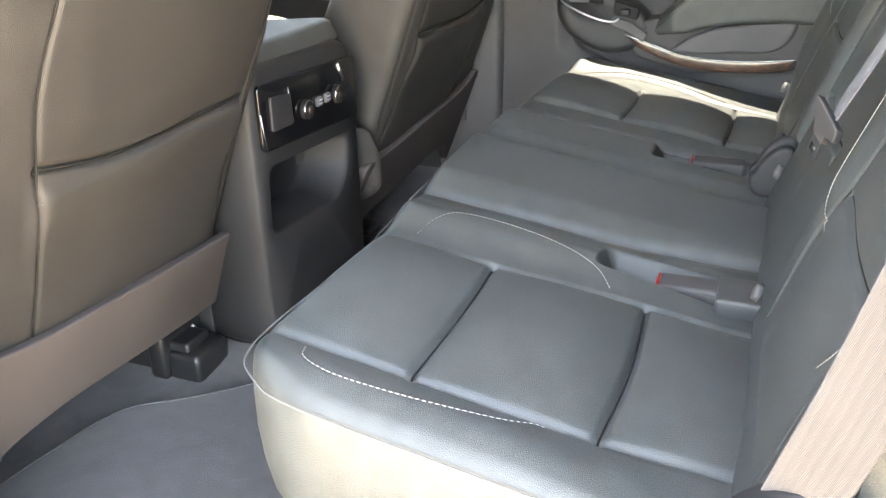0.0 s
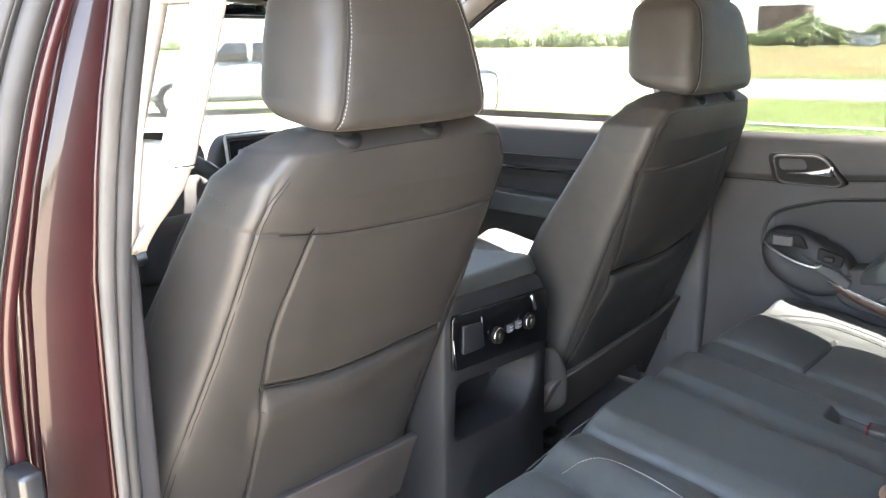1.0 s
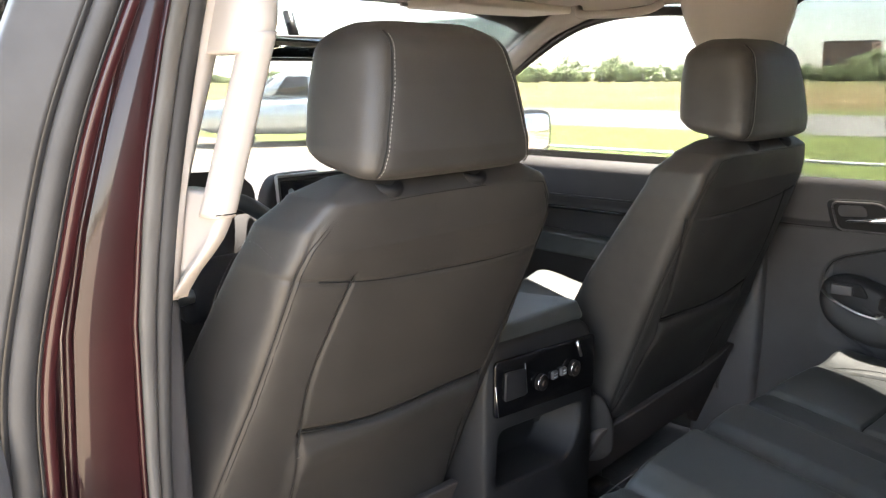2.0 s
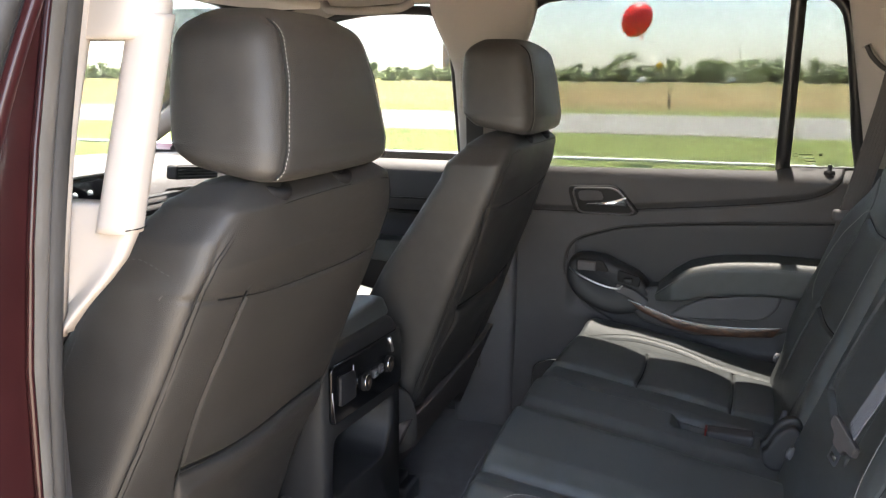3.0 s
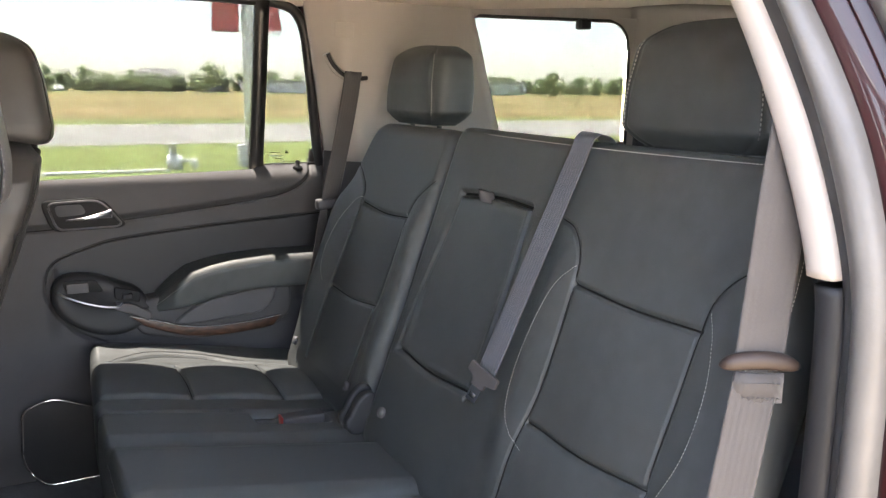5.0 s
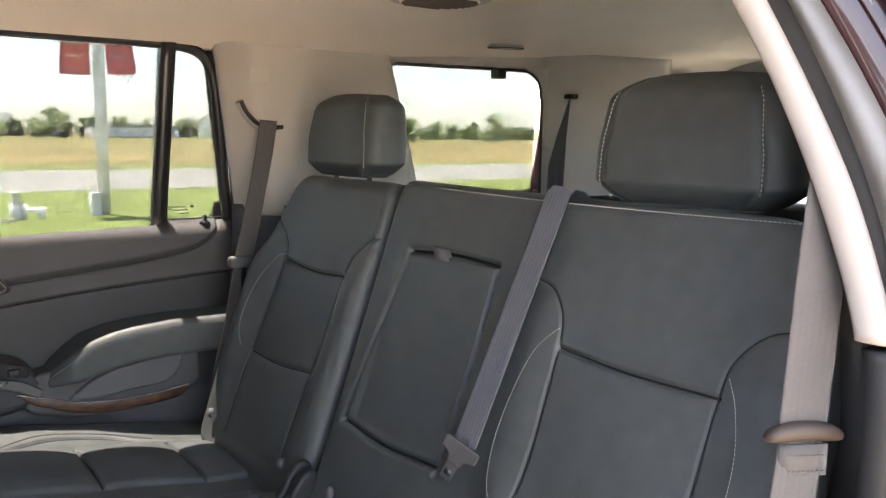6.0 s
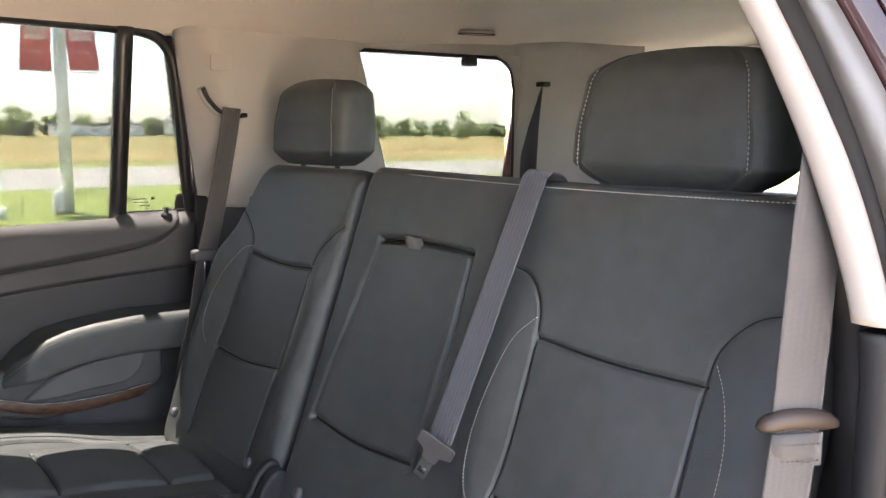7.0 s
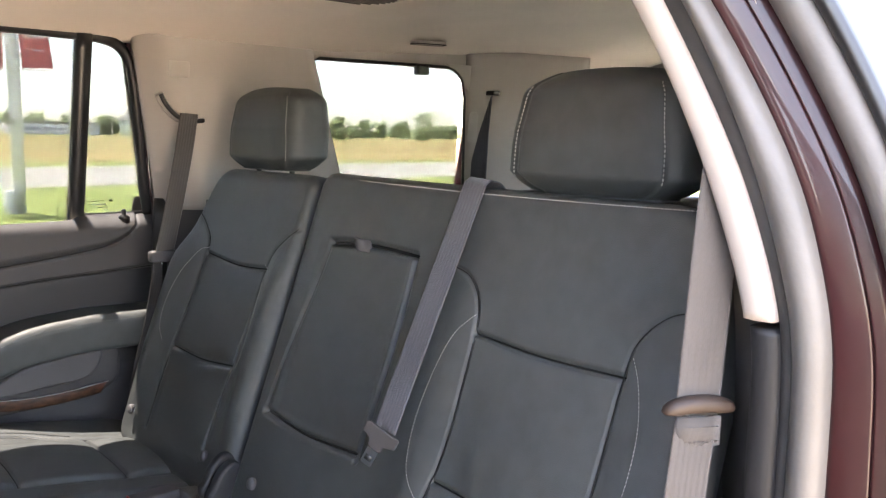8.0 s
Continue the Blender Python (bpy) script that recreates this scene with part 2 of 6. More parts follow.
def strap(points, across, width, thick=0.0012, ribs=7):
    """A flat webbing along a line; across: the direction of its width, one for all points or one each."""
    p = np.asarray(points, float)
    ac = np.broadcast_to(np.asarray(across, float), p.shape)
    ac = ac / np.linalg.norm(ac, axis=1)[:, None]
    t = np.gradient(p, axis=0)
    t /= np.linalg.norm(t, axis=1)[:, None] + 1e-12
    nn = np.cross(t, ac)
    nn /= np.linalg.norm(nn, axis=1)[:, None] + 1e-12
    s = np.linspace(-0.5, 0.5, 4 * ribs + 1)
    bump = thick * (0.84 + 0.16 * np.cos(s * ribs * 2 * np.pi))
    bump[0] = bump[-1] = thick * 0.4
    prof = [(a, b) for a, b in zip(s, bump)] + [(a, -b) for a, b in zip(s[::-1], bump[::-1])]
    rings = np.stack([p + ac * a * width + nn * b for a, b in prof], 1)
    return loft(rings)


def rbox(x0, x1, y0, y1, z0, z1, r=0.005, seg=2):
    bm = bmesh.new()
    bmesh.ops.create_cube(bm, size=1)
    for v in bm.verts:
        v.co = ((x0 + x1) / 2 + v.co.x * (x1 - x0), (y0 + y1) / 2 + v.co.y * (y1 - y0), (z0 + z1) / 2 + v.co.z * (z1 - z0))
    if r:
        bmesh.ops.bevel(bm, geom=bm.edges[:], offset=r, segments=seg, affect="EDGES", profile=0.6)
    return bm


def slab(outline, to3, t, r=0.003, seg=2, holes=None):
    """A plate of thickness t over a closed outline; to3(u, v, n) lays it into the world, n pointing at the viewer."""
    bm = bmesh.new()
    top = [bm.verts.new(to3(u, v, 0)) for u, v in outline]
    face = bm.faces.new(top)
    out = bmesh.ops.extrude_face_region(bm, geom=[face])
    for v in [g for g in out["geom"] if isinstance(g, bmesh.types.BMVert)]:
        i = min(range(len(outline)), key=lambda k: (v.co - Vector(to3(*outline[k], 0))).length)
        v.co = to3(*outline[i], t)
    bmesh.ops.recalc_face_normals(bm, faces=bm.faces)
    if r:
        edges = [e for e in bm.edges if len(e.link_faces) == 2 and e.calc_face_angle(0) > 0.9]
        bmesh.ops.bevel(bm, geom=edges, offset=r, segments=seg, affect="EDGES", profile=0.6)
    return bm


def to_line(u, v, line):
    """Distance from points to a line of points, in the plane."""
    p = np.asarray(line, float)
    best = np.full(np.shape(u), 9.0)
    for a, b in zip(p[:-1], p[1:]):
        d = b - a
        t = np.clip(((u - a[0]) * d[0] + (v - a[1]) * d[1]) / (d @ d + 1e-12), 0, 1)
        best = np.minimum(best, np.hypot(u - a[0] - t * d[0], v - a[1] - t * d[1]))
    return best


def groove(u, v, line, depth, width):
    return -depth * np.exp(-(to_line(u, v, line) / width) ** 2)


def step(a, b, x):
    t = np.clip((x - a) / (b - a), 0, 1)
    return t * t * (3 - 2 * t)


def box_mask(u, v, u0, u1, v0, v1, soft):
    return step(u0 - soft, u0 + soft, u) * (1 - step(u1 - soft, u1 + soft, u)) * step(v0 - soft, v0 + soft, v) * (1 - step(v1 - soft, v1 + soft, v))


def rounded(outline, r, n=6):
    """A closed outline with its corners rounded by r."""
    p = [np.array(q, float) for q in outline]
    out = []
    for i, c in enumerate(p):
        a, b = p[i - 1], p[(i + 1) % len(p)]
        rr = r[i] if isinstance(r, (list, tuple)) else r
        da, db = a - c, b - c
        la, lb = np.linalg.norm(da), np.linalg.norm(db)
        s = min(rr, la * 0.49, lb * 0.49)
        s0, s1 = c + da / la * s, c + db / lb * s
        for t in np.linspace(0, 1, n):
            out.append((1 - t) ** 2 * s0 + 2 * t * (1 - t) * c + t * t * s1)
    return np.array(out)


def pad(outline, to3, height, edge=0.035, body=0.06, nr=70, na=220, centre=None):
    """An upholstered cushion: a soft face over a star-shaped outline, which rolls off at its edge into a side wall.
    height(u, v): relief of the face. to3(u, v, n): from its plane into the world."""
    o = np.asarray(outline, float)
    c = np.asarray(centre, float) if centre is not None else o.mean(0)
    oc = np.vstack([o, o[:1]])
    s = np.concatenate([[0], np.cumsum(np.linalg.norm(np.diff(oc, axis=0), axis=1))])
    t = np.linspace(0, s[-1], na, endpoint=False)
    rim = np.stack([np.interp(t, s, oc[:, 0]), np.interp(t, s, oc[:, 1])], 1)
    size = np.linalg.norm(rim - c, axis=1)
    rad = np.linspace(0.012, 1, nr)
    rings = []
    for q in rad:
        uv = c + (rim - c) * q
        d = np.clip((1 - q) * size / edge, 0, 1)
        roll = np.sqrt(np.clip(1 - (1 - d) ** 2, 0, 1))
        n = height(uv[:, 0], uv[:, 1]) * (0.15 + 0.85 * roll) - edge * (1 - roll)
        rings.append([to3(a, b, m) for (a, b), m in zip(uv, n)])
    for q, k in ((0.15, 1.004), (0.35, 1.006), (0.6, 1.0), (0.8, 0.988), (0.93, 0.965), (1.0, 0.935)):
        n = -edge - (body - edge) * q
        rings.append([to3(*(c + (p - c) * k), n) for p in rim])
    return loft(rings)


# ---- ground and distance ----
GRASS = mat("green_grass", (0.105, 0.125, 0.030), 0.9, 0, 0.2, 0, 0, 0.22, 1.1)
DRY = mat("dry_field_grass", (0.17, 0.122, 0.052), 0.95, 0, 0.15, 0, 0, 0.55, 0.22, "noise", 0, 0, 0, 0, (1, 0.10, 1))
dn = DRY.node_tree
patch = dn.nodes.new("ShaderNodeTexNoise")
patch.inputs["Scale"].default_value, patch.inputs["Detail"].default_value = 0.045, 5
stripe = dn.nodes.new("ShaderNodeMapping")
stripe.inputs["Scale"].default_value = (1, 0.35, 1)
where = dn.nodes.new("ShaderNodeTexCoord")
dn.links.new(where.outputs["Object"], stripe.inputs["Vector"])
dn.links.new(stripe.outputs[0], patch.inputs["Vector"])
pick = dn.nodes.new("ShaderNodeMapRange")
pick.inputs["From Min"].default_value, pick.inputs["From Max"].default_value = 0.46, 0.62
dn.links.new(patch.outputs["Fac"], pick.inputs["Value"])
mixed = dn.nodes.new("ShaderNodeMix")
mixed.data_type = "RGBA"
mixed.inputs["B"].default_value = (0.115, 0.105, 0.040, 1)
dn.links.new(pick.outputs["Result"], mixed.inputs["Factor"])
dn.links.new(dn.nodes["Principled BSDF"].inputs["Base Color"].links[0].from_socket, mixed.inputs["A"])
dn.links.new(mixed.outputs["Result"], dn.nodes["Principled BSDF"].inputs["Base Color"])
ASPHALT = mat("pale_asphalt", (0.175, 0.163, 0.15), 0.9, 0, 0.2, 0, 0, 0.05, 0.2)
CONCRETE = mat("pale_concrete", (0.185, 0.152, 0.116), 0.85, 0, 0.3, 60, 0.002, 0.12, 0.8)
LEAF = mat("tree_leaves", (0.12, 0.15, 0.08), 0.8, 0, 0.2, 0, 0, 0.2, 0.25, "noise", 0, 0.25)
lt = LEAF.node_tree
thin = lt.nodes.new("ShaderNodeBsdfTranslucent")
thin.inputs["Color"].default_value = (0.36, 0.42, 0.22, 1)
both = lt.nodes.new("ShaderNodeMixShader")
both.inputs[0].default_value = 0.5
lt.links.new(lt.nodes["Principled BSDF"].outputs[0], both.inputs[1])
lt.links.new(thin.outputs[0], both.inputs[2])
lt.links.new(both.outputs[0], lt.nodes["Material Output"].inputs["Surface"])
BARK = mat("tree_bark", (0.10, 0.075, 0.055), 0.9, 0, 0.2, 20, 0.02, 0.3, 2)
WHITE = mat("white_paint", (0.75, 0.75, 0.74), 0.5, 0, 0.4, 60, 0.0005, 0.06, 3)
BRICK = mat("brown_brickwork", (0.27, 0.19, 0.15), 0.9, 0, 0.2, 6, 0.01, 0.2, 0.5)
ROOFING = mat("grey_roofing", (0.16, 0.15, 0.15), 0.9, 0, 0.2, 3, 0.01, 0.2, 0.5)


def sheet(name, x0, x1, y0, y1, z, material, label, nx=2, ny=2, wob=0.0):
    """A level sheet of ground with slightly uneven long edges."""
    xs, ys = np.linspace(x0, x1, nx), np.linspace(y0, y1, ny)
    v = []
    for x in xs:
        for y in ys:
            e = wob * noise.noise(Vector((y * 0.35, x, 3.1))) if x in (x0, x1) else 0
            v.append((x + e, y, z))
    return part(name, mesh_of(name, v, grid_faces(nx, ny, False), False), material, None, label, kind="structure")


sheet("ground", -900, 900, -900, 900, -0.02, DRY, "dry mown field of straw-coloured grass")
sheet("pavement", -60, 12.4, -120, 120, 0.0, CONCRETE, "pale sunlit concrete parking lot", 2, 160, 0.05)
sheet("ground_verge", 11.0, 21.2, -140, 140, 0.012, GRASS, "short green grass verge beside the road", 2, 500, 0.12)
sheet("road", 21.2, 33.2, -300, 300, 0.016, ASPHALT, "pale sun-bleached asphalt road")
sheet("ground_edge", 33.1, 37.5, -300, 300, 0.01, GRASS, "green grass strip along the far side of the road", 2, 500, 1.4)
sheet("ground_far", 168, 200, -420, 420, 0.02, GRASS, "green grass in front of the far trees", 2, 120, 3.0)
sheet("road_far", 200, 207, -420, 420, 0.04, ASPHALT, "far pale road before the trees")


def tree_line(seed, spots, leaves=620):
    """Full crowns of many small leaf sprays, gathered in clumps, on tapered trunks."""
    rng = np.random.default_rng(seed)
    v, tv, tf = [], [], []
    for x, y, h, wide in spots:
        k = 15
        a, q = rng.uniform(0, 6.28, k), rng.uniform(0, 1, k) ** 0.6
        zz = rng.uniform(0.10, 0.80, k)
        w = wide * (1 - 0.65 * np.maximum(0, zz - 0.45) / 0.5) * q
        mid = np.stack([x + w * np.cos(a), y + w * np.sin(a), zz * h], 1)
        size = h * rng.uniform(0.13, 0.22, k)
        pick = rng.integers(0, k, leaves)
        out = rng.normal(size=(leaves, 3))
        out /= np.linalg.norm(out, axis=1)[:, None]
        c = mid[pick] + out * (size[pick] * rng.uniform(0.15, 1.05, leaves) ** 0.5)[:, None] * (1, 1, 0.8)
        c[:, 2] = np.maximum(c[:, 2], 0.15)
        n = out * 0.6 + rng.normal(size=(leaves, 3)) * 0.5 + (0, 0, 0.6)
        n /= np.linalg.norm(n, axis=1)[:, None]
        e = np.cross(n, rng.normal(size=(leaves, 3)))
        e /= np.linalg.norm(e, axis=1)[:, None]
        g = np.cross(n, e)
        s = rng.uniform(0.20, 0.42, leaves)[:, None] * (0.55 + h / 14)
        v.append(np.stack([c - s * e, c - s * 0.6 * g, c + s * e, c + s * 0.7 * g], 1))
        m = len(tv)
        for z, r in ((0, 0.03 * h), (0.6 * h, 0.01 * h)):
            tv.extend((x + r * math.cos(i * 1.257), y + r * math.sin(i * 1.257), z) for i in range(5))
        tf.extend((m + i, m + (i + 1) % 5, m + 5 + (i + 1) % 5, m + 5 + i) for i in range(5))
    v = np.concatenate(v).reshape(-1, 3)
    faces = np.arange(len(v)).reshape(-1, 4).tolist()
    me = bpy.data.meshes.new("crowns")
    me.from_pydata(v.tolist(), [], faces)
    return me, mesh_of("trunks", tv, tf, False)


rng = np.random.default_rng(5)
spots = []
for y in np.arange(-330, 420, 2.2):
    h = 5.0 + 2.0 * noise.noise(Vector((y * 0.03, 1.7, 0))) + rng.uniform(-1, 1.6)
    spots.append((222 + rng.uniform(-9, 12), y + rng.uniform(-1.5, 1.5), max(3.2, h), h * rng.uniform(0.36, 0.56)))
    spots.append((232 + rng.uniform(-4, 4), y + rng.uniform(-1, 1), rng.uniform(3.0, 4.2), rng.uniform(1.6, 2.4)))
for y, h in ((62, 8.5), (66, 8), (27, 8.5), (-46, 8.5), (-90, 7.5), (128, 9), (136, 9.5), (150, 10.5), (160, 9), (172, 9.5), (104, 8)):
    spots.append((212 + rng.uniform(0, 5), y, h, h * 0.48))
crowns, trunks = tree_line(3, spots)
wood = part("tree_line", crowns, LEAF, None, "distant row of broad green trees across the field", category="trees", kind="stuff")
part("trunk", trunks, BARK, wood)

spots = [(x, y, h, h * 0.42) for x, y, h in ((70, -128, 6), (84, -120, 7.5), (98, -138, 8), (112, -134, 6), (60, -140, 7), (128, -142, 8.5),
                                              (40, -150, 9), (24, -160, 8), (52, -158, 10), (8, -158, 9), (140, -120, 7), (150, -104, 6))]
spots += [(float(x), -170 + float(rng.uniform(-8, 8)), 7 + float(rng.uniform(-2, 3)), 3.2) for x in range(-60, 150, 6)]
crowns, trunks = tree_line(8, spots)
grove = part("tree_grove", crowns, LEAF, None, "loose grove of green trees beyond the field", category="trees", kind="stuff")
part("trunk", trunks, BARK, grove)


def far_house(x, y, w, d, h, wall_mat, pitched, label):
    """A plain far building: walls, roof, windows and a door."""
    ob = thing("building", (x, y, 0), label, "building", "far buildings")
    wall = part("wall", rbox(x - d / 2, x + d / 2, y - w / 2, y + w / 2, 0, h, 0.02, 1), wall_mat, ob)
    if pitched:
        rise = 0.3 * d
        v = [(x - d / 2 - .4, y - w / 2 - .4, h), (x + d / 2 + .4, y - w / 2 - .4, h), (x + d / 2 + .4, y + w / 2 + .4, h), (x - d / 2 - .4, y + w / 2 + .4, h),
             (x, y - w / 2 + 1, h + rise), (x, y + w / 2 - 1, h + rise)]
        part("roof", mesh_of("roof", v, [(0, 1, 4), (1, 2, 5, 4), (2, 3, 5), (3, 0, 4, 5), (3, 2, 1, 0)], False), ROOFING, ob)
    else:
        part("roof", rbox(x - d / 2 - .2, x + d / 2 + .2, y - w / 2 - .2, y + w / 2 + .2, h, h + 0.5, 0.03, 1), ROOFING, ob)
    k = max(2, int(w / 3.2))
    for i in range(k):
        yy = y - w / 2 + (i + 0.5) * w / k
        part("window", rbox(x - d / 2 - 0.03, x - d / 2 + 0.1, yy - 0.6, yy + 0.6, h * 0.4, h * 0.66, 0.01, 1), ROOFING, ob)
    return ob


far_house(262, 83.5, 13, 10, 10.8, BRICK, False, "brown brick block building far behind trees")
far_house(206, 48, 5, 4, 2.4, WHITE, False, "small white shed beside the far road")
far_house(236, -36, 11, 8, 3.6, BRICK, True, "low brown house with a hipped roof among trees")
far_house(208, -62, 20, 8, 2.5, WHITE, False, "long white low commercial building far off")
far_house(190, -84, 22, 8, 3.6, WHITE, True, "long pale low building with grey roof far off")
far_house(190, -112, 16, 8, 2.8, WHITE, False, "low grey building far across the field")


# ---- vehicles outside ----
CARPAINT = mat("silver_blue_paint", (0.46, 0.50, 0.52), 0.25, 0.5, 0.5, 0, 0, 0.05, 3, "noise", 0, 0, 0.8)
TYRE = mat("tyre_rubber", (0.02, 0.02, 0.02), 0.8)


def parked_car(x, y, turn, paint, length, height, label, detail=True):
    """A car: body, cabin glass, wheels with rims, lamps; built along its own axis and turned."""
    ob = thing("parked_car", (x, y, 0), label, "car", "cars outside")
    ob.rotation_euler = (0, 0, radians(turn))
    L, H, W = length / 2, height, 0.9

    def ring_at(px, zlo, zhi, hw):
        yy, zz = sq_ring(0, (zlo + zhi) / 2, hw, (zhi - zlo) / 2, 4.5, 28)
        return [(x + px, y + a, b) for a, b in zip(yy, zz)]

    body = [(-L, .5, .62 * H, .7), (-L * .97, .34, .66 * H, .84), (-L * .6, .26, .68 * H, W), (0, .24, .67 * H, W), (L * .5, .26, .63 * H, W), (L * .85, .3, .58 * H, .86), (L * .98, .38, .5 * H, .76), (L, .45, .46 * H, .6)]
    part("body", loft([ring_at(*b) for b in body]), paint, ob)
    cab = [(-L * .985, .6 * H, .68 * H, .78), (-L * .93, .6 * H, .93 * H, .74), (-L * .82, .6 * H, .99 * H, .71), (-L * .4, .6 * H, H, .7), (L * .06, .6 * H, .985 * H, .7), (L * .2, .6 * H, .92 * H, .72), (L * .34, .6 * H, .78 * H, .75), (L * .5, .56 * H, .62 * H, .78)]
    part("cabin", loft([ring_at(*b) for b in cab]), paint, ob)
    for side in (-1, 1):
        for a, b in ((-.88, -.52), (-.48, -.12), (-.08, .26)):
            o = [(a * L, .66 * H), (b * L, .66 * H), (b * L - .05 - (.25 if b > .2 else 0), .9 * H), (a * L + (.25 if a < -.7 else .02), .9 * H)]
            part("window", slab(o, lambda u, v, n, s=side: (x + u, y + s * (.72 - (v - .66 * H) * .06 + n), v), .02, 0), SCREEN, ob)
        for wx in (-.6, .62):
            ring = [(x + wx * L + .34 * math.cos(t), y + side * .82, .34 + .34 * math.sin(t)) for t in np.linspace(0, 6.283, 25)[:-1]]
            tyre = part("wheel", tube(ring, .085, 10, True), TYRE, ob)
            o = [(wx * L + .26 * math.cos(t), .34 + .26 * math.sin(t)) for t in np.linspace(0, 6.283, 21)[:-1]]
            part("rim", slab(o, lambda u, v, n, s=side: (x + u, y + s * (.8 + n), v), .06, .01), STEEL, tyre)
        part("headlight", rbox(x + L * .86, x + L * .95, y + side * .62 - .14, y + side * .62 + .14, .42 * H, .48 * H, .02), CHROME, ob)
        part("tail_light", rbox(x - L * .985, x - L * .94, y + side * .68 - .1, y + side * .68 + .1, .5 * H, .62 * H, .02), RED, ob)
    part("windscreen", slab([(-.58, .0), (.58, .0), (.5, .42), (-.5, .42)], lambda u, v, n: (x + L * .46 - v * 1.25 + n * .5, y + u, .62 * H + .02 + v * 1.05 + n), .02, 0), SCREEN, ob)
    return ob


parked_car(11.2, 16.2, 150, CARPAINT, 4.7, 1.75, "silver-blue sport utility car parked on the concrete lot")
for cx, cy, ct, pm, lb in ((203, 22, 14, WHITE, "small white car on the far road"), (203, 2, 12, CARPAINT, "silver car on the far road"),
                           (203.5, -10, 168, WHITE, "white van-like car on the far road"), (203, -44, 15, GLOSS, "dark car on the far road"),
                           (204, -56, 90, WHITE, "white car parked by far buildings")):
    parked_car(cx, cy, ct, pm, 4.4, 1.45, lb)

# ---- pole, banners, rail, pipes, balloon ----
pole = thing("banner_pole", (14.6, -3.62, 0), "white painted metal pole with two red banners", "pole")
part("pole", tube([(14.6, -3.62, z) for z in (0, 2, 4, 6.5)], 0.105, 20), WHITE, pole)
part("base_box", rbox(14.35, 14.6, -3.5, -3.35, 0, 0.42, 0.02), WHITE, pole)
BANNER = mat("red_banner_cloth", (0.60, 0.17, 0.16), 0.8, 0, 0.2, 150, 0.001, 0.12, 3)
LETTER = mat("pale_print", (0.70, 0.62, 0.58), 0.8)
for side in (-1, 1):
    def flag(u, v, n, s=side):
        return (14.6 + 0.08 * math.sin(v * 3 + s) + 0.02 - n, -3.62 + s * (0.13 + u * (1 + 0.1 * (1 - v))), 2.5 + v + 0.05 * (u if s < 0 else -u))
    vs, us = np.linspace(0, 1.5, 20), np.linspace(0, 0.46, 8)
    me = mesh_of("banner", [flag(u, v, 0.0) for v in vs for u in us] + [flag(u, v, 0.006) for v in vs for u in us],
                 grid_faces(20, 8, False) + [tuple(160 + i for i in q[::-1]) for q in grid_faces(20, 8, False)])
    cloth = part("banner", me, BANNER, pole, "red cloth banner with pale print")
    for v0, h, a, b in ((0.52, 0.09, .05, .41), (0.66, 0.09, .05, .41), (0.88, 0.2, .16, .3), (0.30, 0.05, .08, .12), (0.30, 0.03, .16, .38)):
        us2 = np.linspace(a, b, 6)
        q = [flag(u, v, 0.012) for v in (v0, v0 + h) for u in us2]
        part("print_bar", mesh_of("bar", q, grid_faces(2, 6, False), False), LETTER, cloth)
    for z in (2.48, 4.02):
        part("bracket", tube([(14.6, -3.62, z), (14.6, -3.62 + side * 0.62, z)], 0.012, 8), STEEL, pole)

rail = thing("pipe_rail", (13.9, 0, 0), "low white pipe rail along the edge of the lot", "rail")
part("rail", tube([(13.9 + 0.01 * math.sin(y), y, 0.035) for y in np.arange(-2.0, 60, 1.0)], 0.032, 10), WHITE, rail)
for y in range(0, 60, 3):
    part("post", tube([(13.9, y, 0), (13.9, y, 0.035)], 0.045, 8), WHITE, rail)
pipe = thing("vent_pipe", (14.3, -2.15, 0), "white plastic pipe stub with a side elbow in grass", "pipe")
part("riser", tube([(14.3, -2.15, 0), (14.3, -2.15, .26)], 0.14, 16), WHITE, pipe)
part("cap", tube([(14.3, -2.12, .24), (14.3, -2.12, .44), (14.3, -2.12, .445), (14.3, -2.12, .48)], [.07, .07, .09, .09], 16), WHITE, pipe)
part("elbow", tube([(14.3, -2.2, .16), (14.3, -2.5, .16)], 0.035, 10), WHITE, pipe)
part("elbow_end", tube([(14.3, -2.5, 0), (14.3, -2.5, .2)], 0.07, 12), WHITE, pipe)

BALLOON = mat("red_latex", (0.75, 0.02, 0.015), 0.3, 0, 0.5, 0, 0, 0.05, 4)
bal = thing("balloon", (14.0, 0.95, 0.1), "round red latex balloon on a thin string tied to the rail", "balloon")
bz, by = 2.47, 1.79
rings = []
for t in np.linspace(0.02, math.pi - 0.02, 26):
    r = 0.275 * math.sin(t) * (1 - 0.06 * (1 + math.cos(t)) * 0.5)
    rings.append([(14.0 + r * math.cos(a), by + r * math.sin(a) + 0.05 * math.cos(t), bz - 0.29 * math.cos(t)) for a in np.linspace(0, 6.283, 33)[:-1]])
part("balloon_skin", loft(rings), BALLOON, bal)
part("knot", tube([(14.0, by - .08, bz - .27), (14.0, by - .1, bz - .31), (14.0, by - .11, bz - .33)], [.012, .02, .03], 8), BALLOON, bal)
part("string", tube(curve([(14, by - .1, bz - .31), (14, 1.30, 1.95), (14, 1.185, 1.2), (14, 1.10, .5), (14, 1.05, .05)], 40), 0.006, 5), STEEL, bal, "thin grey string")
# black tube over the string's thicker middle, standing for its shaded look
part("shaded_length", tube([(14, 1.195, 1.33), (14, 1.185, 1.2), (14, 1.175, 1.06), (14, 1.165, 1.0), (14, 1.16, .95)], [.003, .009, .02, .022, .006], 6), BLACK, bal, "thicker middle of the string, its shade put in as black")

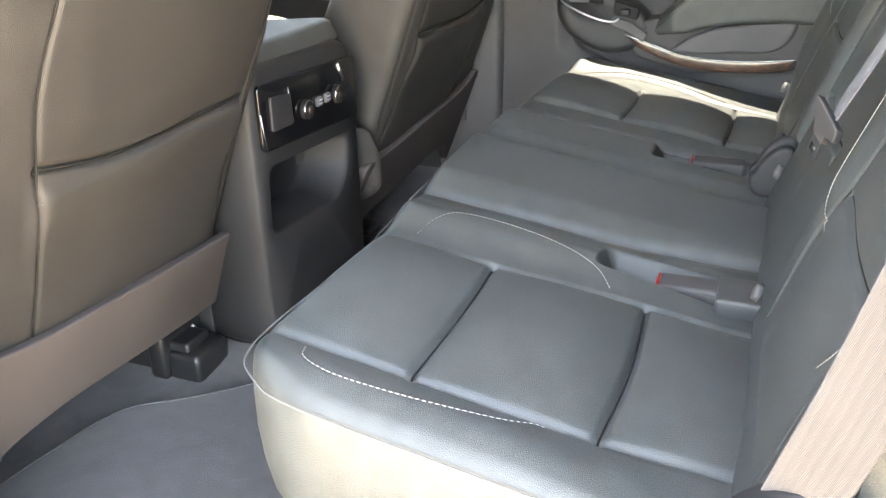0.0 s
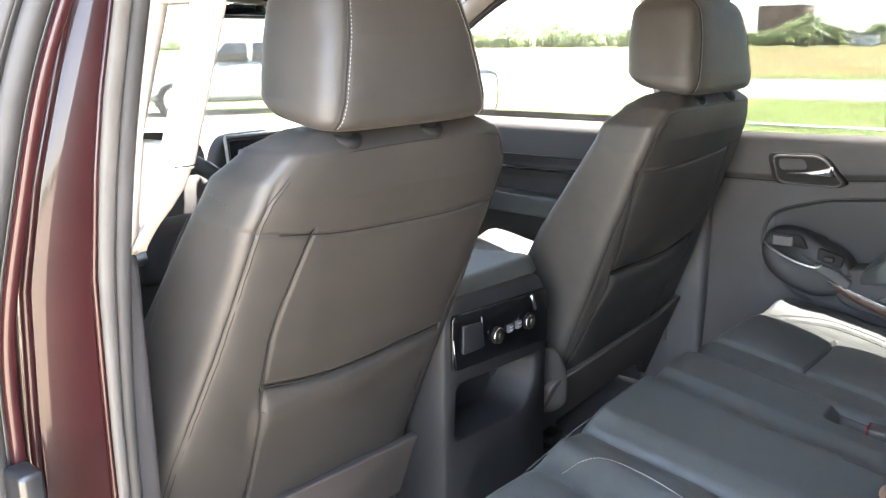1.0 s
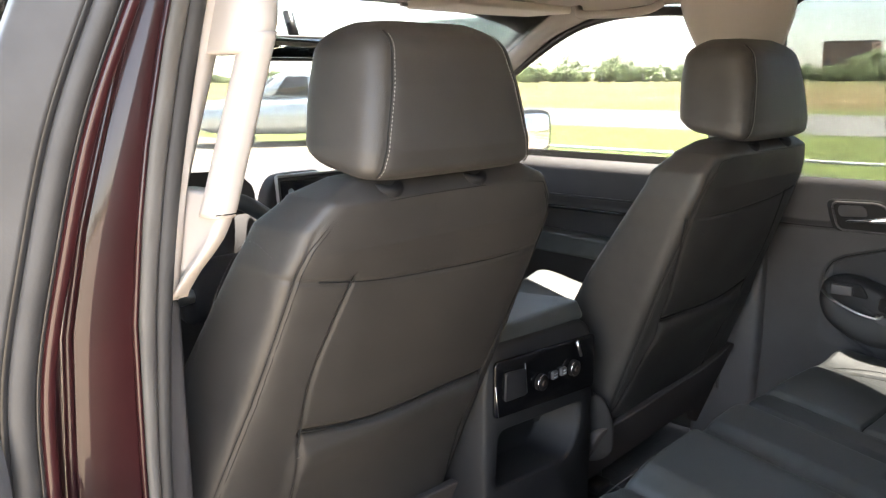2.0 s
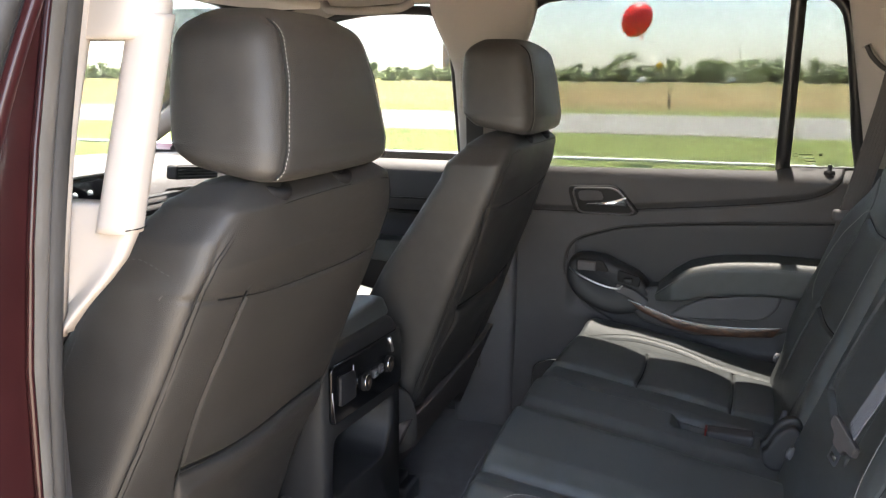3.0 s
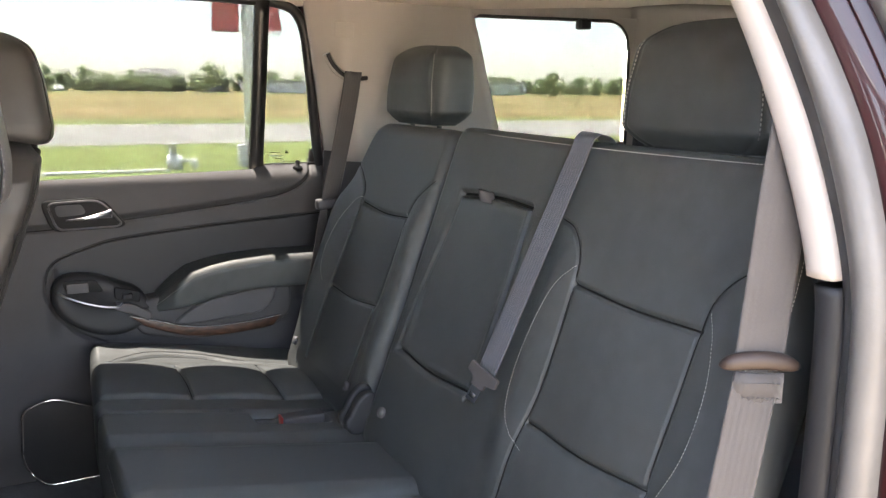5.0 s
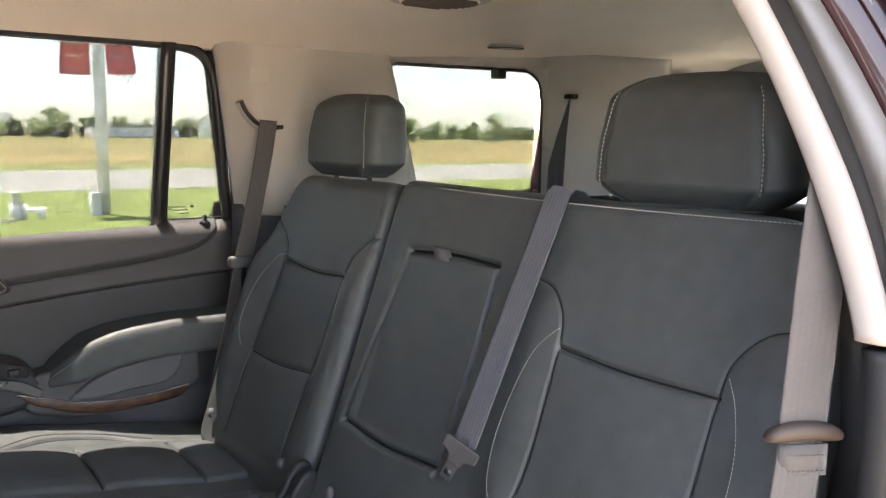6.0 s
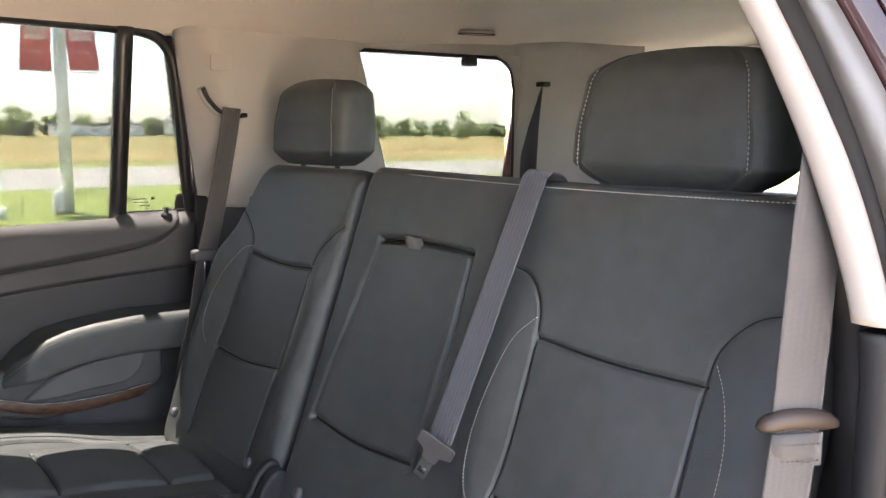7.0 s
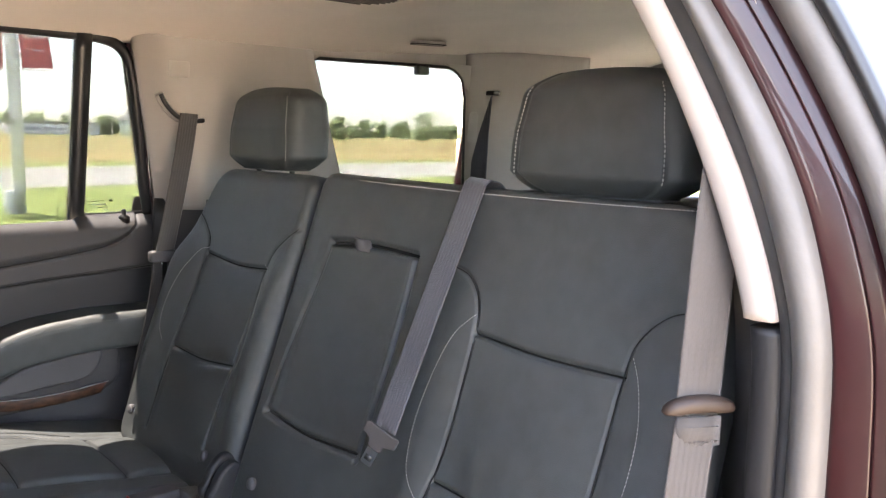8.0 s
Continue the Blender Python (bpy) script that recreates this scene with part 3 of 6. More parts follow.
sign = thing("road_sign", (198, 17.5, 0), "yellow diamond road sign on a post far off", "sign")
part("post", tube([(198, 17.5, 0), (198, 17.5, 4.2)], 0.08, 6), STEEL, sign)
YELLOW = mat("yellow_sign", (0.7, 0.42, 0.02), 0.5)
part("board", slab([(17.5 - .9, 4.0), (17.5, 3.1), (17.5 + .9, 4.0), (17.5, 4.9)], lambda u, v, n: (197.9 - n, u, v), .04, 0), YELLOW, sign)
for ly, lh in ((131, 13), (118, 9), (92, 8), (-75, 8), (38, 7)):
    lp = thing("street_lamp", (204, ly, 0), "thin grey light pole beside the far road", "street lamp", "far light poles")
    part("pole", tube([(204, ly, 0), (204, ly, lh)], [.14, .09], 6), STEEL, lp)
    part("arm", tube([(204, ly, lh), (202.5, ly, lh + .3)], .06, 5), STEEL, lp)


# ---- front seats ----
plain_part = part


def front_seat(far=False):
    """Front seat seen from behind: back, map pocket, head restraint, valance, runners. The far seat is the mirror image."""
    cx = -0.43
    over = Matrix.Translation((cx + 0.868, -0.075, 0)) @ Matrix.Diagonal((-1, 1, 1, 1)) @ Matrix.Translation((-cx, 0, 0))
    ob = thing("front_seat", over @ Vector((cx, 0.95, 0.53)) if far else (cx, 0.95, 0.53), "black leather front bucket seat with head restraint and rear map pocket", "car seat", "front seats")

    def part(name, me, material, parent, label=""):
        if isinstance(me, bmesh.types.BMesh):
            me = join(me)
        if far:
            me.transform(over)
            me.flip_normals()
        return plain_part(name, me, material, parent, label)

    def rear(z):
        return 0.525 - 0.39 * (z - 1.27)

    lev = np.concatenate([np.linspace(0.77, 1.30, 190), 1.30 + 0.092 * np.sin(np.linspace(0.02, 1, 36) * np.pi / 2)])
    zs = [0.60, 0.80, 0.95, 1.10, 1.28, 1.33, 1.365, 1.385, 1.392]
    wide_out = np.interp(lev, zs, [.345, .345, .325, .292, .266, .248, .215, .165, .10])
    wide_in = np.interp(lev, zs, [.228, .232, .242, .254, .257, .248, .215, .165, .10])
    hw, mid = (wide_out + wide_in) / 2, cx + (wide_in - wide_out) / 2
    dep = np.interp(lev, zs, [.20, .22, .225, .20, .15, .14, .11, .07, .03])
    yr = np.array([rear(z) for z in lev]) + np.interp(lev, [1.30, 1.36, 1.385, 1.392], [0, .012, .04, .06])
    n = 520
    rings = []
    left = curve([(-.595, 1.262), (-.612, 1.20), (-.628, 1.12), (-.622, 1.03), (-.61, .92), (-.607, .80)])
    right = curve([(-.185, 1.24), (-.205, 1.16), (-.23, 1.05), (-.24, .95), (-.235, .86), (-.222, .79)])
    cross = curve([(-.70, 1.275), (-.66, 1.266), (-.55, 1.25), (-.43, 1.243), (-.30, 1.24), (-.16, 1.246)])
    pocket = curve([(-.622, 1.035), (-.52, 1.016), (-.43, 1.012), (-.33, 1.016), (-.238, 1.018)])
    for i, z in enumerate(lev):
        x, y = sq_ring(mid[i], yr[i] + dep[i] / 2, hw[i], dep[i] / 2, 7.0, n)
        face = y < yr[i] + dep[i] * 0.3
        zz = np.full(n, z)
        d = groove(x, zz, left, .004, .0034) + groove(x, zz, right, .004, .0034) + groove(x, zz, cross, .003, .003)
        d += groove(x, zz, pocket, .012, .0045)
        below = box_mask(x, zz, -.62, -.235, .80, 1.012, .02)
        d += .012 * below * np.exp(-((z - 0.985) / 0.05) ** 2) + 0.006 * box_mask(x, zz, -.60, -.21, 1.05, 1.23, .05)
        # the soft folds of the leather
        d += 0.002 * np.sin(x * 23 + z * 9) * np.sin(z * 17 + 1)
        # shoulder edges carry a raised seam
        edge = np.abs(np.abs(x - mid[i]) - (hw[i] - .017))
        d += -.0022 * np.exp(-(edge / .0035) ** 2) * (1 - step(1.30, 1.36, np.array(z)))
        y = np.where(face, y - d, y)
        rings.append(np.stack([x, y, zz], 1))
    back = part("backrest", loft(rings), LEATHER_B, ob)

    def on(line, lift=.002):
        out = []
        for x, z in line:
            i = int(np.argmin(np.abs(lev - z)))
            u = min(.999, abs(x - mid[i]) / hw[i])
            out.append((x, yr[i] + dep[i] / 2 * (1 - (1 - u ** 7) ** (1 / 7)) - lift, z))
        return out

    # thin sewn seams
    for ln, r, lift in ((left, .0011, -.0012), (right, .0011, -.0012), (cross[9:-5], .0010, -.0008), (pocket, .0017, -.002)):
        part("seam", tube(on(ln, lift), r, 6), SEAM, back)
    for sgn in (-1, 1):
        for o in (.0145, .0205):
            zl = np.linspace(.80, 1.335, 70)
            ln = [(float(np.interp(z, lev, mid)) + sgn * (float(np.interp(z, lev, hw)) - o - .012 * float(step(1.30, 1.335, np.array(z)))), z) for z in zl]
            if o < .02:
                ln += [(-.43 + sgn * q, z) for q, z in curve([(.205, 1.351), (.16, 1.356), (.08, 1.359), (0, 1.360)], 20)]
            part("seam", tube(on(ln, .0002), .0006, 5), SEAM, back)

    part("pocket_hem", stitches(on(curve([(-.624, .995), (-.60, .99), (-.575, .987)], 20), .006)), THREAD, back)
    # shoulder stitching on the outer side
    side = curve([(-.699, .555, 1.30), (-.702, .60, 1.315), (-.708, .645, 1.27), (-.724, .685, 1.18), (-.742, .73, 1.06)], 60)
    part("stitching", stitches(side, .004, .003, .0006), PLASTIC_G, back)

    # head restraint
    hx = -.426 if far else -.441
    hr, hz = [], np.concatenate([1.384 + .028 * (1 - np.cos(np.linspace(0, np.pi / 2, 18))), np.linspace(1.414, 1.535, 50), 1.538 + .042 * np.sin(np.linspace(0.04, 1, 30) * np.pi / 2)])

    def head_at(z):
        """Half width, half depth, centre and seam offset of the head restraint at a height."""
        e = math.sqrt(1 - (1 - min(1, max(0.0, (z - 1.3835) / .018))) ** 2)
        tz = max(0.0, (z - 1.535) / .0455)
        w = np.interp(z, [1.39, 1.42, 1.47, 1.54, 1.58], [.167, .166, .157, .139, .126]) * (0.90 + .10 * e) * (1 - .36 * tz ** 3)
        d = np.interp(z, [1.39, 1.42, 1.50, 1.58], [.078, .084, .083, .070]) * (0.70 + .30 * e) * (1 - .5 * tz ** 3)
        return w, d, .556 + .11 * (z - 1.40), min(.93 * w, np.interp(z, [1.39, 1.58], [.146, .100]))

    for z in hz:
        w, d, cy, sx = head_at(z)
        x, y = sq_ring(0, 0, w, d, 5.2, 200)
        k = 1 - .3 * (y + d)
        gr = .0025 * np.exp(-((np.abs(x) - sx) / .003) ** 2) * (y < 0)
        lift = .17 * (y + d) * (1 - float(step(1.384, 1.44, np.array(z))))
        hr.append(np.stack([hx + x * k, cy + y + gr, z + lift], 1))
    head = part("headrest", loft(hr), LEATHER_B, ob, "padded black leather head restraint")
    for s in (-1, 1):
        line = []
        for z in np.linspace(1.389, 1.566, 70):
            w, d, cy, sx = head_at(z)
            line.append((hx + s * sx, cy - d * (1 - (sx / w) ** 5.2) ** (1 / 5.2) - .0012, z))
        line = np.array(line)
        part("seam", tube(line + (0, .0008, 0), .0011, 6), SEAM, head)
        part("stitching", stitches(line - (s * .0042, 0, 0), .0032, .0020, .00055), THREAD, head)
        part("post", tube([(hx - .022 + s * .082, .526, 1.37), (hx - .022 + s * .082, .527, 1.41)], .006, 12), CHROME, head)
        part("post_collar", tube([(hx - .022 + s * .082, .530, 1.366), (hx - .022 + s * .082, .522, 1.3785), (hx - .022 + s * .082, .521, 1.3815), (hx - .022 + s * .082, .5205, 1.382)], [.026, .026, .023, .009], 28), SATIN, head)
    # rear valance of hard plastic
    o = rounded([(-.755, .84), (-.62, .808), (-.36, .788), (-.150, .772), (-.142, .56), (-.16, .545), (-.175, .635), (-.25, .64), (-.38, .65), (-.56, .668), (-.66, .66), (-.72, .60), (-.77, .58)],
                [.03, .05, .1, .02, .02, .01, .03, .04, .05, .05, .03, .03, .02], 5)

    def val(u, v, nn):
        return (u, 0.525 - 0.39 * (v - 1.27) + .006 + .020 * ((u + .45) / .36) ** 6 - nn, v)

    part("rear_valance", slab(o, val, .022, .006, 3), VALANCE, ob, "hard grey plastic lower rear panel")
    # cushion
    part("cushion", pad(rounded([(-.69, .80), (-.17, .80), (-.165, 1.25), (-.695, 1.25)], .06), lambda u, v, m: (u, v, .90 + .18 * (v - .95) + m),
                        lambda u, v: .02 * np.exp(-((np.abs(u + .43) - .2) / .06) ** 2), .05, .20, 30, 100), LEATHER, ob)
    # runners and the bolted bracket
    for x, y0 in ((-.60, .90), (-.26, .735)):
        part("runner", rbox(x - .03, x + .03, y0 + .025, 1.25, .535, .60, .006), BLACK, ob)
        part("runner_cap", rbox(x - .04, x + .045, y0, y0 + .065, .525, .585, .01), BLACK, ob)
    br = part("bracket", rbox(-.31, -.13, .795, .83, .535, .62, .008), BLACK, ob)
    for x, z, r in ((-.21, .648, .009), (-.25, .64, .004), (-.29, .625, .004), (-.24, .612, .004), (-.20, .606, .004), (-.18, .635, .005)):
        part("bolt", tube([(x + .02, .797, z - .042), (x + .02, .789, z - .042)], [r, r * .8], 8), STEEL, br)
    if far:
        # rounded recliner cover beside the tunnel, with its raised rim
        d = rounded([(.05, .868), (.15, .868), (.19, .845), (.207, .79), (.207, .715), (.19, .695), (.05, .695)], [.004, .03, .04, .05, .02, .02, .004], 8)
        plain_part("recliner_cover", slab([tuple(p) for p in d], lambda u, v, nn: (u, .72 + .9 * (.207 - u) - nn, v), .10, .018, 5), LEATHER_B, ob, "rounded plastic recliner cover")
    else:
        o = [(.12 * math.cos(t) * (1 if math.cos(t) > 0 else .3), .16 * math.sin(t)) for t in np.linspace(0, 6.283, 41)[:-1]]
        part("recliner_cover", slab(o, lambda u, v, nn: (-.15 + nn * .6, .80 - u, .78 + v), .03, .008, 3), PLASTIC, ob)
    return ob


front_seat()
front_seat(True)

# ---- second row ----
TH = math.atan(0.36)
CT, ST = math.cos(TH), math.sin(TH)


def on_back(x, z, m=0.0):
    """A point on the plane of the second-row backs, by its height."""
    return (x, -0.24 - 0.36 * (z - 1.21) + m * CT, z + m * ST)


def back_relief(lines):
    def h(u, v):
        t = 0.0
        for line, d, w in lines:
            t = t + groove(u, v, line, d, w)
        return t
    return h


bench = thing("bench_seat", (-.3, 0.1, 0.53), "black leather two-place part of the rear bench with fold-down armrest", "car seat", "rear seats")
O60 = rounded([(-.755, .80), (.113, .80), (.113, 1.424), (-.70, 1.418), (-.745, 1.33)], [.04, .03, .03, .05, .04], 8)
seam_in = curve([(-.31, 1.297), (-.345, 1.288), (-.375, 1.262), (-.388, 1.225), (-.39, 1.15), (-.388, 1.05), (-.375, .97), (-.37, .86)])
seam_out = curve([(-.72, 1.297), (-.685, 1.285), (-.655, 1.255), (-.645, 1.22), (-.642, 1.12), (-.64, 1.02), (-.655, .95), (-.66, .86)])
lines60 = [(seam_in, .0035, .0032), (seam_out, .0035, .0032), (curve([(-.39, 1.214), (-.51, 1.207), (-.645, 1.209)]), .007, .0036),
           (curve([(-.385, 1.012), (-.51, 1.008), (-.64, 1.018)]), .0065, .004),
           (curve([(.018, 1.30), (-.10, 1.306), (-.218, 1.302)]), .013, .0045), (curve([(.068, .998), (-.06, .99), (-.20, .998)]), .011, .005),
           (curve([(.022, 1.30), (.045, 1.15), (.066, 1.0)]), .005, .004), (curve([(-.218, 1.30), (-.222, 1.15), (-.21, .99)]), .013, .0045)]


def h60(u, v):
    t = back_relief(lines60)(u, v)
    t += .010 * np.exp(-((u + .345) / .035) ** 2) * step(.84, .98, v) * (1 - step(1.20, 1.30, v))
    t += .012 * np.exp(-((u + .695) / .035) ** 2) * step(.84, .98, v) * (1 - step(1.20, 1.31, v))
    for v0, v1 in ((1.015, 1.205), (.85, 1.0)):
        t += .006 * np.clip(1 - ((u + .515) / .125) ** 2, 0, 1) * np.clip(1 - ((v - (v0 + v1) / 2) / ((v1 - v0) / 2)) ** 4, 0, 1)
    t -= .004 * box_mask(u, v, -.21, .04, 1.0, 1.295, .012)
    t += .0015 * np.sin(u * 21 + 1) * np.sin(v * 19)
    return t


def surf60(x, z):
    m = float(h60(np.array([x]), np.array([z]))[0])
    return on_back(x, z, m + .0012)


seatback = part("seatback", pad(O60, on_back, h60, .028, .11, 190, 760, (-.32, 1.11)), LEATHER, bench)
part("stitching", stitches([surf60(*p) for p in curve([(-.383, 1.238), (-.357, 1.205), (-.338, 1.15), (-.326, 1.08), (-.335, 1.02), (-.365, .985), (-.395, .972)], 90)]), THREAD, seatback)
part("stitching", stitches([surf60(*p) for p in curve([(-.654, 1.233), (-.676, 1.20), (-.690, 1.15), (-.688, 1.08), (-.67, 1.03), (-.64, .98), (-.62, .95)], 90)]), THREAD, seatback)
part("stitching", stitches([on_back(x, 1.409 + .004 * math.sin(4 * x), -.0005) for x in np.linspace(.09, -.70, 120)], .0042, .0018, .0010), THREAD, seatback)
part("stitching", stitches([on_back(x, z, -.004) for x, z in curve([(-.745, 1.33), (-.752, 1.25), (-.755, 1.1), (-.756, .95)], 60)], .0034, .0014, .0006), THREAD, seatback)
for ln in (lines60[2][0], lines60[3][0]):
    part("seam", tube([surf60(*p) for p in ln], .0012, 6), SEAM, seatback)
for ln in (seam_in, seam_out):
    part("seam", tube([surf60(*p) for p in ln], .0009, 6), SEAM, seatback)
for ln, r in ((lines60[4][0], .0036), (lines60[5][0], .0022), (lines60[7][0], .0020)):
    part("seam", tube([surf60(p[0], p[1]) for p in ln], r, 6), SEAM, seatback)
# pull loop of the armrest
part("pull_loop", strap(curve([on_back(-.068, 1.304, -.004), on_back(-.072, 1.302, .012), on_back(-.082, 1.300, .017), on_back(-.092, 1.301, .010), on_back(-.094, 1.303, -.006)], 24), (.25, .1, .9), .022, .0016, 2), PLASTIC, bench, "short webbing pull loop")

O40 = rounded([(.128, .80), (.625, .80), (.625, 1.19), (.575, 1.27), (.548, 1.34), (.515, 1.417), (.128, 1.417)], [.03, .04, .06, .08, .05, .06, .035], 8)
single = thing("bench_seat", (.4, 0.1, 0.53), "black leather single seat of the split rear bench", "car seat", "rear seats")
s_in = curve([(.135, 1.31), (.165, 1.29), (.195, 1.255), (.203, 1.20), (.212, 1.10), (.222, 1.02), (.235, .86)])
s_out = curve([(.545, 1.31), (.505, 1.29), (.465, 1.26), (.458, 1.22), (.47, 1.12), (.482, 1.03), (.49, .86)])
lines40 = [(s_in, .0035, .0032), (s_out, .0035, .0032), (curve([(.203, 1.228), (.32, 1.222), (.455, 1.231)]), .0065, .004), (curve([(.222, 1.042), (.35, 1.03), (.482, 1.032)]), .0065, .004)]


def h40(u, v):
    t = back_relief(lines40)(u, v)
    t += .010 * np.exp(-((u - .165) / .03) ** 2) * step(.84, .98, v) * (1 - step(1.20, 1.30, v))
    t += .024 * np.exp(-((u - .555) / .045) ** 2) * step(.84, .98, v) * (1 - step(1.18, 1.29, v))
    for v0, v1 in ((1.04, 1.225), (.86, 1.03)):
        t += .006 * np.clip(1 - ((u - .34) / .125) ** 2, 0, 1) * np.clip(1 - ((v - (v0 + v1) / 2) / ((v1 - v0) / 2)) ** 4, 0, 1)
    return t


def surf40(x, z):
    return on_back(x, z, float(h40(np.array([x]), np.array([z]))[0]) + .0012)


seatback = part("seatback", pad(O40, on_back, h40, .03, .11, 150, 560, (.35, 1.1)), LEATHER, single)
part("stitching", stitches([surf40(*p) for p in curve([(.207, 1.235), (.196, 1.2), (.19, 1.13), (.195, 1.06), (.21, 1.03)], 70)]), THREAD, seatback)
part("stitching", stitches([surf40(*p) for p in curve([(.452, 1.243), (.49, 1.23), (.52, 1.18), (.535, 1.11), (.53, 1.06), (.51, 1.03)], 70)]), THREAD, seatback)


for ln in (lines40[2][0], lines40[3][0]):
    part("seam", tube([surf40(*p) for p in ln], .0012, 6), SEAM, seatback)
for ln in (s_in, s_out):
    part("seam", tube([surf40(*p) for p in ln], .0009, 6), SEAM, seatback)


def rear_head(ob, cx, label, wide=1.0):
    """A rear head restraint with a stitched front panel."""
    zs = np.concatenate([1.410 + .024 * (1 - np.cos(np.linspace(0, np.pi / 2, 10))), np.linspace(1.44, 1.550, 34), 1.552 + .034 * np.sin(np.linspace(.05, 1, 16) * np.pi / 2)])
    rings = []

    def dims(z):
        return np.interp(z, [1.415, 1.44, 1.48, 1.55, 1.59], [.146 * wide, .155 * wide, .154 * wide, .143 * wide, .134 * wide]), np.interp(z, [1.415, 1.44, 1.50, 1.58], [.05, .058, .06, .05]), -.388 - .08 * (z - 1.42)

    for z in zs:
        w, d, cy = dims(z)
        e = min(1, max(.02, (z - 1.412) / .026)) ** .5
        tz = max(0.0, (z - 1.550) / .0365)
        w *= (.75 + .25 * e) * (1 - .26 * tz ** 3)
        d *= (.62 + .38 * e) * (1 - .55 * tz ** 2.5)
        x, y = sq_ring(0, 0, w, d, 4.2, 140)
        k = 1 - .5 * np.clip(-y - d * .3, 0, 1)
        gr = .004 * np.exp(-((np.abs(x) - (w - .030)) / .004) ** 2) * (y > 0)
        rings.append(np.stack([cx + x * k, cy + y - gr, np.full(140, z) - .012 * (x / .15) ** 2 * tz], 1))
    head = part("headrest", loft(rings), LEATHER, ob, label)
    for s in (-1, 1):
        line = []
        for z in np.linspace(1.432, 1.568, 40):
            w, d, cy = dims(z)
            tz = max(0.0, (z - 1.550) / .0365)
            line.append((cx + s * (w - .026) * (1 - .1 * tz), cy + d * (1 - .55 * tz ** 2.5) * (1 - (1 - .026 / w) ** 4.2) ** (1 / 4.2) + .0006, z))
        part("stitching", stitches(line, .0042, .0018, .0010), THREAD, head)
    for s in (-1, 1):
        part("post", tube([(cx + s * .07, -.385, 1.36), (cx + s * .07, -.385, 1.44)], .006, 10), BLACK, head)


rear_head(bench, -.490, "wide black leather head restraint with pale stitching")
rear_head(single, .403, "black leather head restraint with pale stitching", .95)


# cushions
def cush(x, y, m=0.0):
    return (x, y, 0.857 + 0.165 * (y - .175) + m)


C60 = rounded([(-.70, -.17), (.238, -.17), (.238, .372), (-.19, .372), (-.36, .362), (-.655, .368), (-.70, .30)], [.03, .03, .03, .1, .1, .05, .06], 8)
b_in = curve([(-.335, .315), (-.30, .305), (-.268, .275), (-.262, .22), (-.275, .15), (-.30, .09), (-.335, .062)])
b_out = curve([(-.625, .312), (-.648, .30), (-.658, .26), (-.652, .18), (-.635, .11), (-.612, .068)])
T60 = [(curve([(-.352, .207), (-.48, .203), (-.614, .206)]), .006, .0045), (curve([(-.345, .02), (-.48, .014), (-.61, .022)]), .006, .0045),
       ([(-.355, .37), (-.352, .20), (-.343, .02), (-.335, -.17)], .005, .005), ([(-.612, .36), (-.614, .2), (-.61, .02), (-.60, -.17)], .005, .005),
       ([(-.195, .40), (-.19, .1), (-.16, -.17)], .010, .009), ([(.055, .40), (.06, .1), (.07, -.17)], .004, .010)]


def hc60(u, v):
    t = back_relief(T60)(u, v)
    for v0, v1 in ((.205, .375), (.017, .205), (-.17, .017)):
        t += .017 * np.clip(1 - ((u + .48) / .132) ** 2, 0, 1) ** .7 * np.clip(1 - ((v - (v0 + v1) / 2) / ((v1 - v0) / 2)) ** 2, 0, 1) ** .8
    t += .016 * np.exp(-((u + .275) / .04) ** 2) * step(-.1, .1, v) + .010 * np.exp(-((u + .655) / .03) ** 2) * step(-.1, .1, v)
    t += .018 * step(-.20, -.13, u) * (1 - step(.02, .08, u)) + .010 * step(.08, .12, u)
    t -= .030 * box_mask(u, v, -.285, -.225, -.06, .085, .010) + .028 * box_mask(u, v, .165, .232, -.055, .085, .010)
    t += .001 * np.sin(u * 17 + 2) * np.sin(v * 23)
    return t


def sc60(x, y, lift=.0012):
    return cush(x, y, float(hc60(np.array([x]), np.array([y]))[0]) + lift)


c = part("cushion", pad(C60, cush, hc60, .022, .185, 190, 760, (-.30, .10)), LEATHER, bench)
part("stitching", stitches([sc60(*p) for p in b_in], .0042, .0022, .00058), THREAD, c)
part("stitching", stitches([sc60(*p) for p in b_out], .0042, .0022, .00058), THREAD, c)
for ln in (T60[0][0], T60[1][0]):
    part("seam", tube([sc60(p[0], p[1], .0008) for p in ln], .0013, 6), SEAM, c)
pip = curve([(-.36, .360), (-.50, .365), (-.64, .366), (-.684, .335), (-.700, .28), (-.701, .1), (-.70, -.15)], 90)
part("piping", tube([cush(x, y, -.007) for x, y in pip], .0011, 7), PIPING, c, "pale edge piping")
pip = curve([(.02, .374), (-.10, .374), (-.19, .374), (-.28, .368), (-.36, .362)], 40)
part("piping", tube([cush(x, y, -.007) for x, y in pip], .0011, 7), PIPING, c)
part("base", rbox(-.66, .22, -.16, .32, .56, .70, .03, 3), PLASTIC, bench, "dark seat base under the cushion")

C40 = rounded([(.25, -.17), (.755, -.17), (.765, .25), (.72, .345), (.27, .372), (.25, .36)], [.03, .04, .08, .08, .03, .02], 8)
T40 = [(curve([(.345, .178), (.45, .172), (.555, .175)]), .006, .003), (curve([(.335, -.015), (.45, -.02), (.59, -.018)]), .006, .003),
       ([(.335, .37), (.338, .17), (.335, -.17)], .008, .008), (curve([(.56, .31), (.60, .27), (.63, .2), (.625, .1), (.60, .02), (.585, -.1)]), .006, .006)]


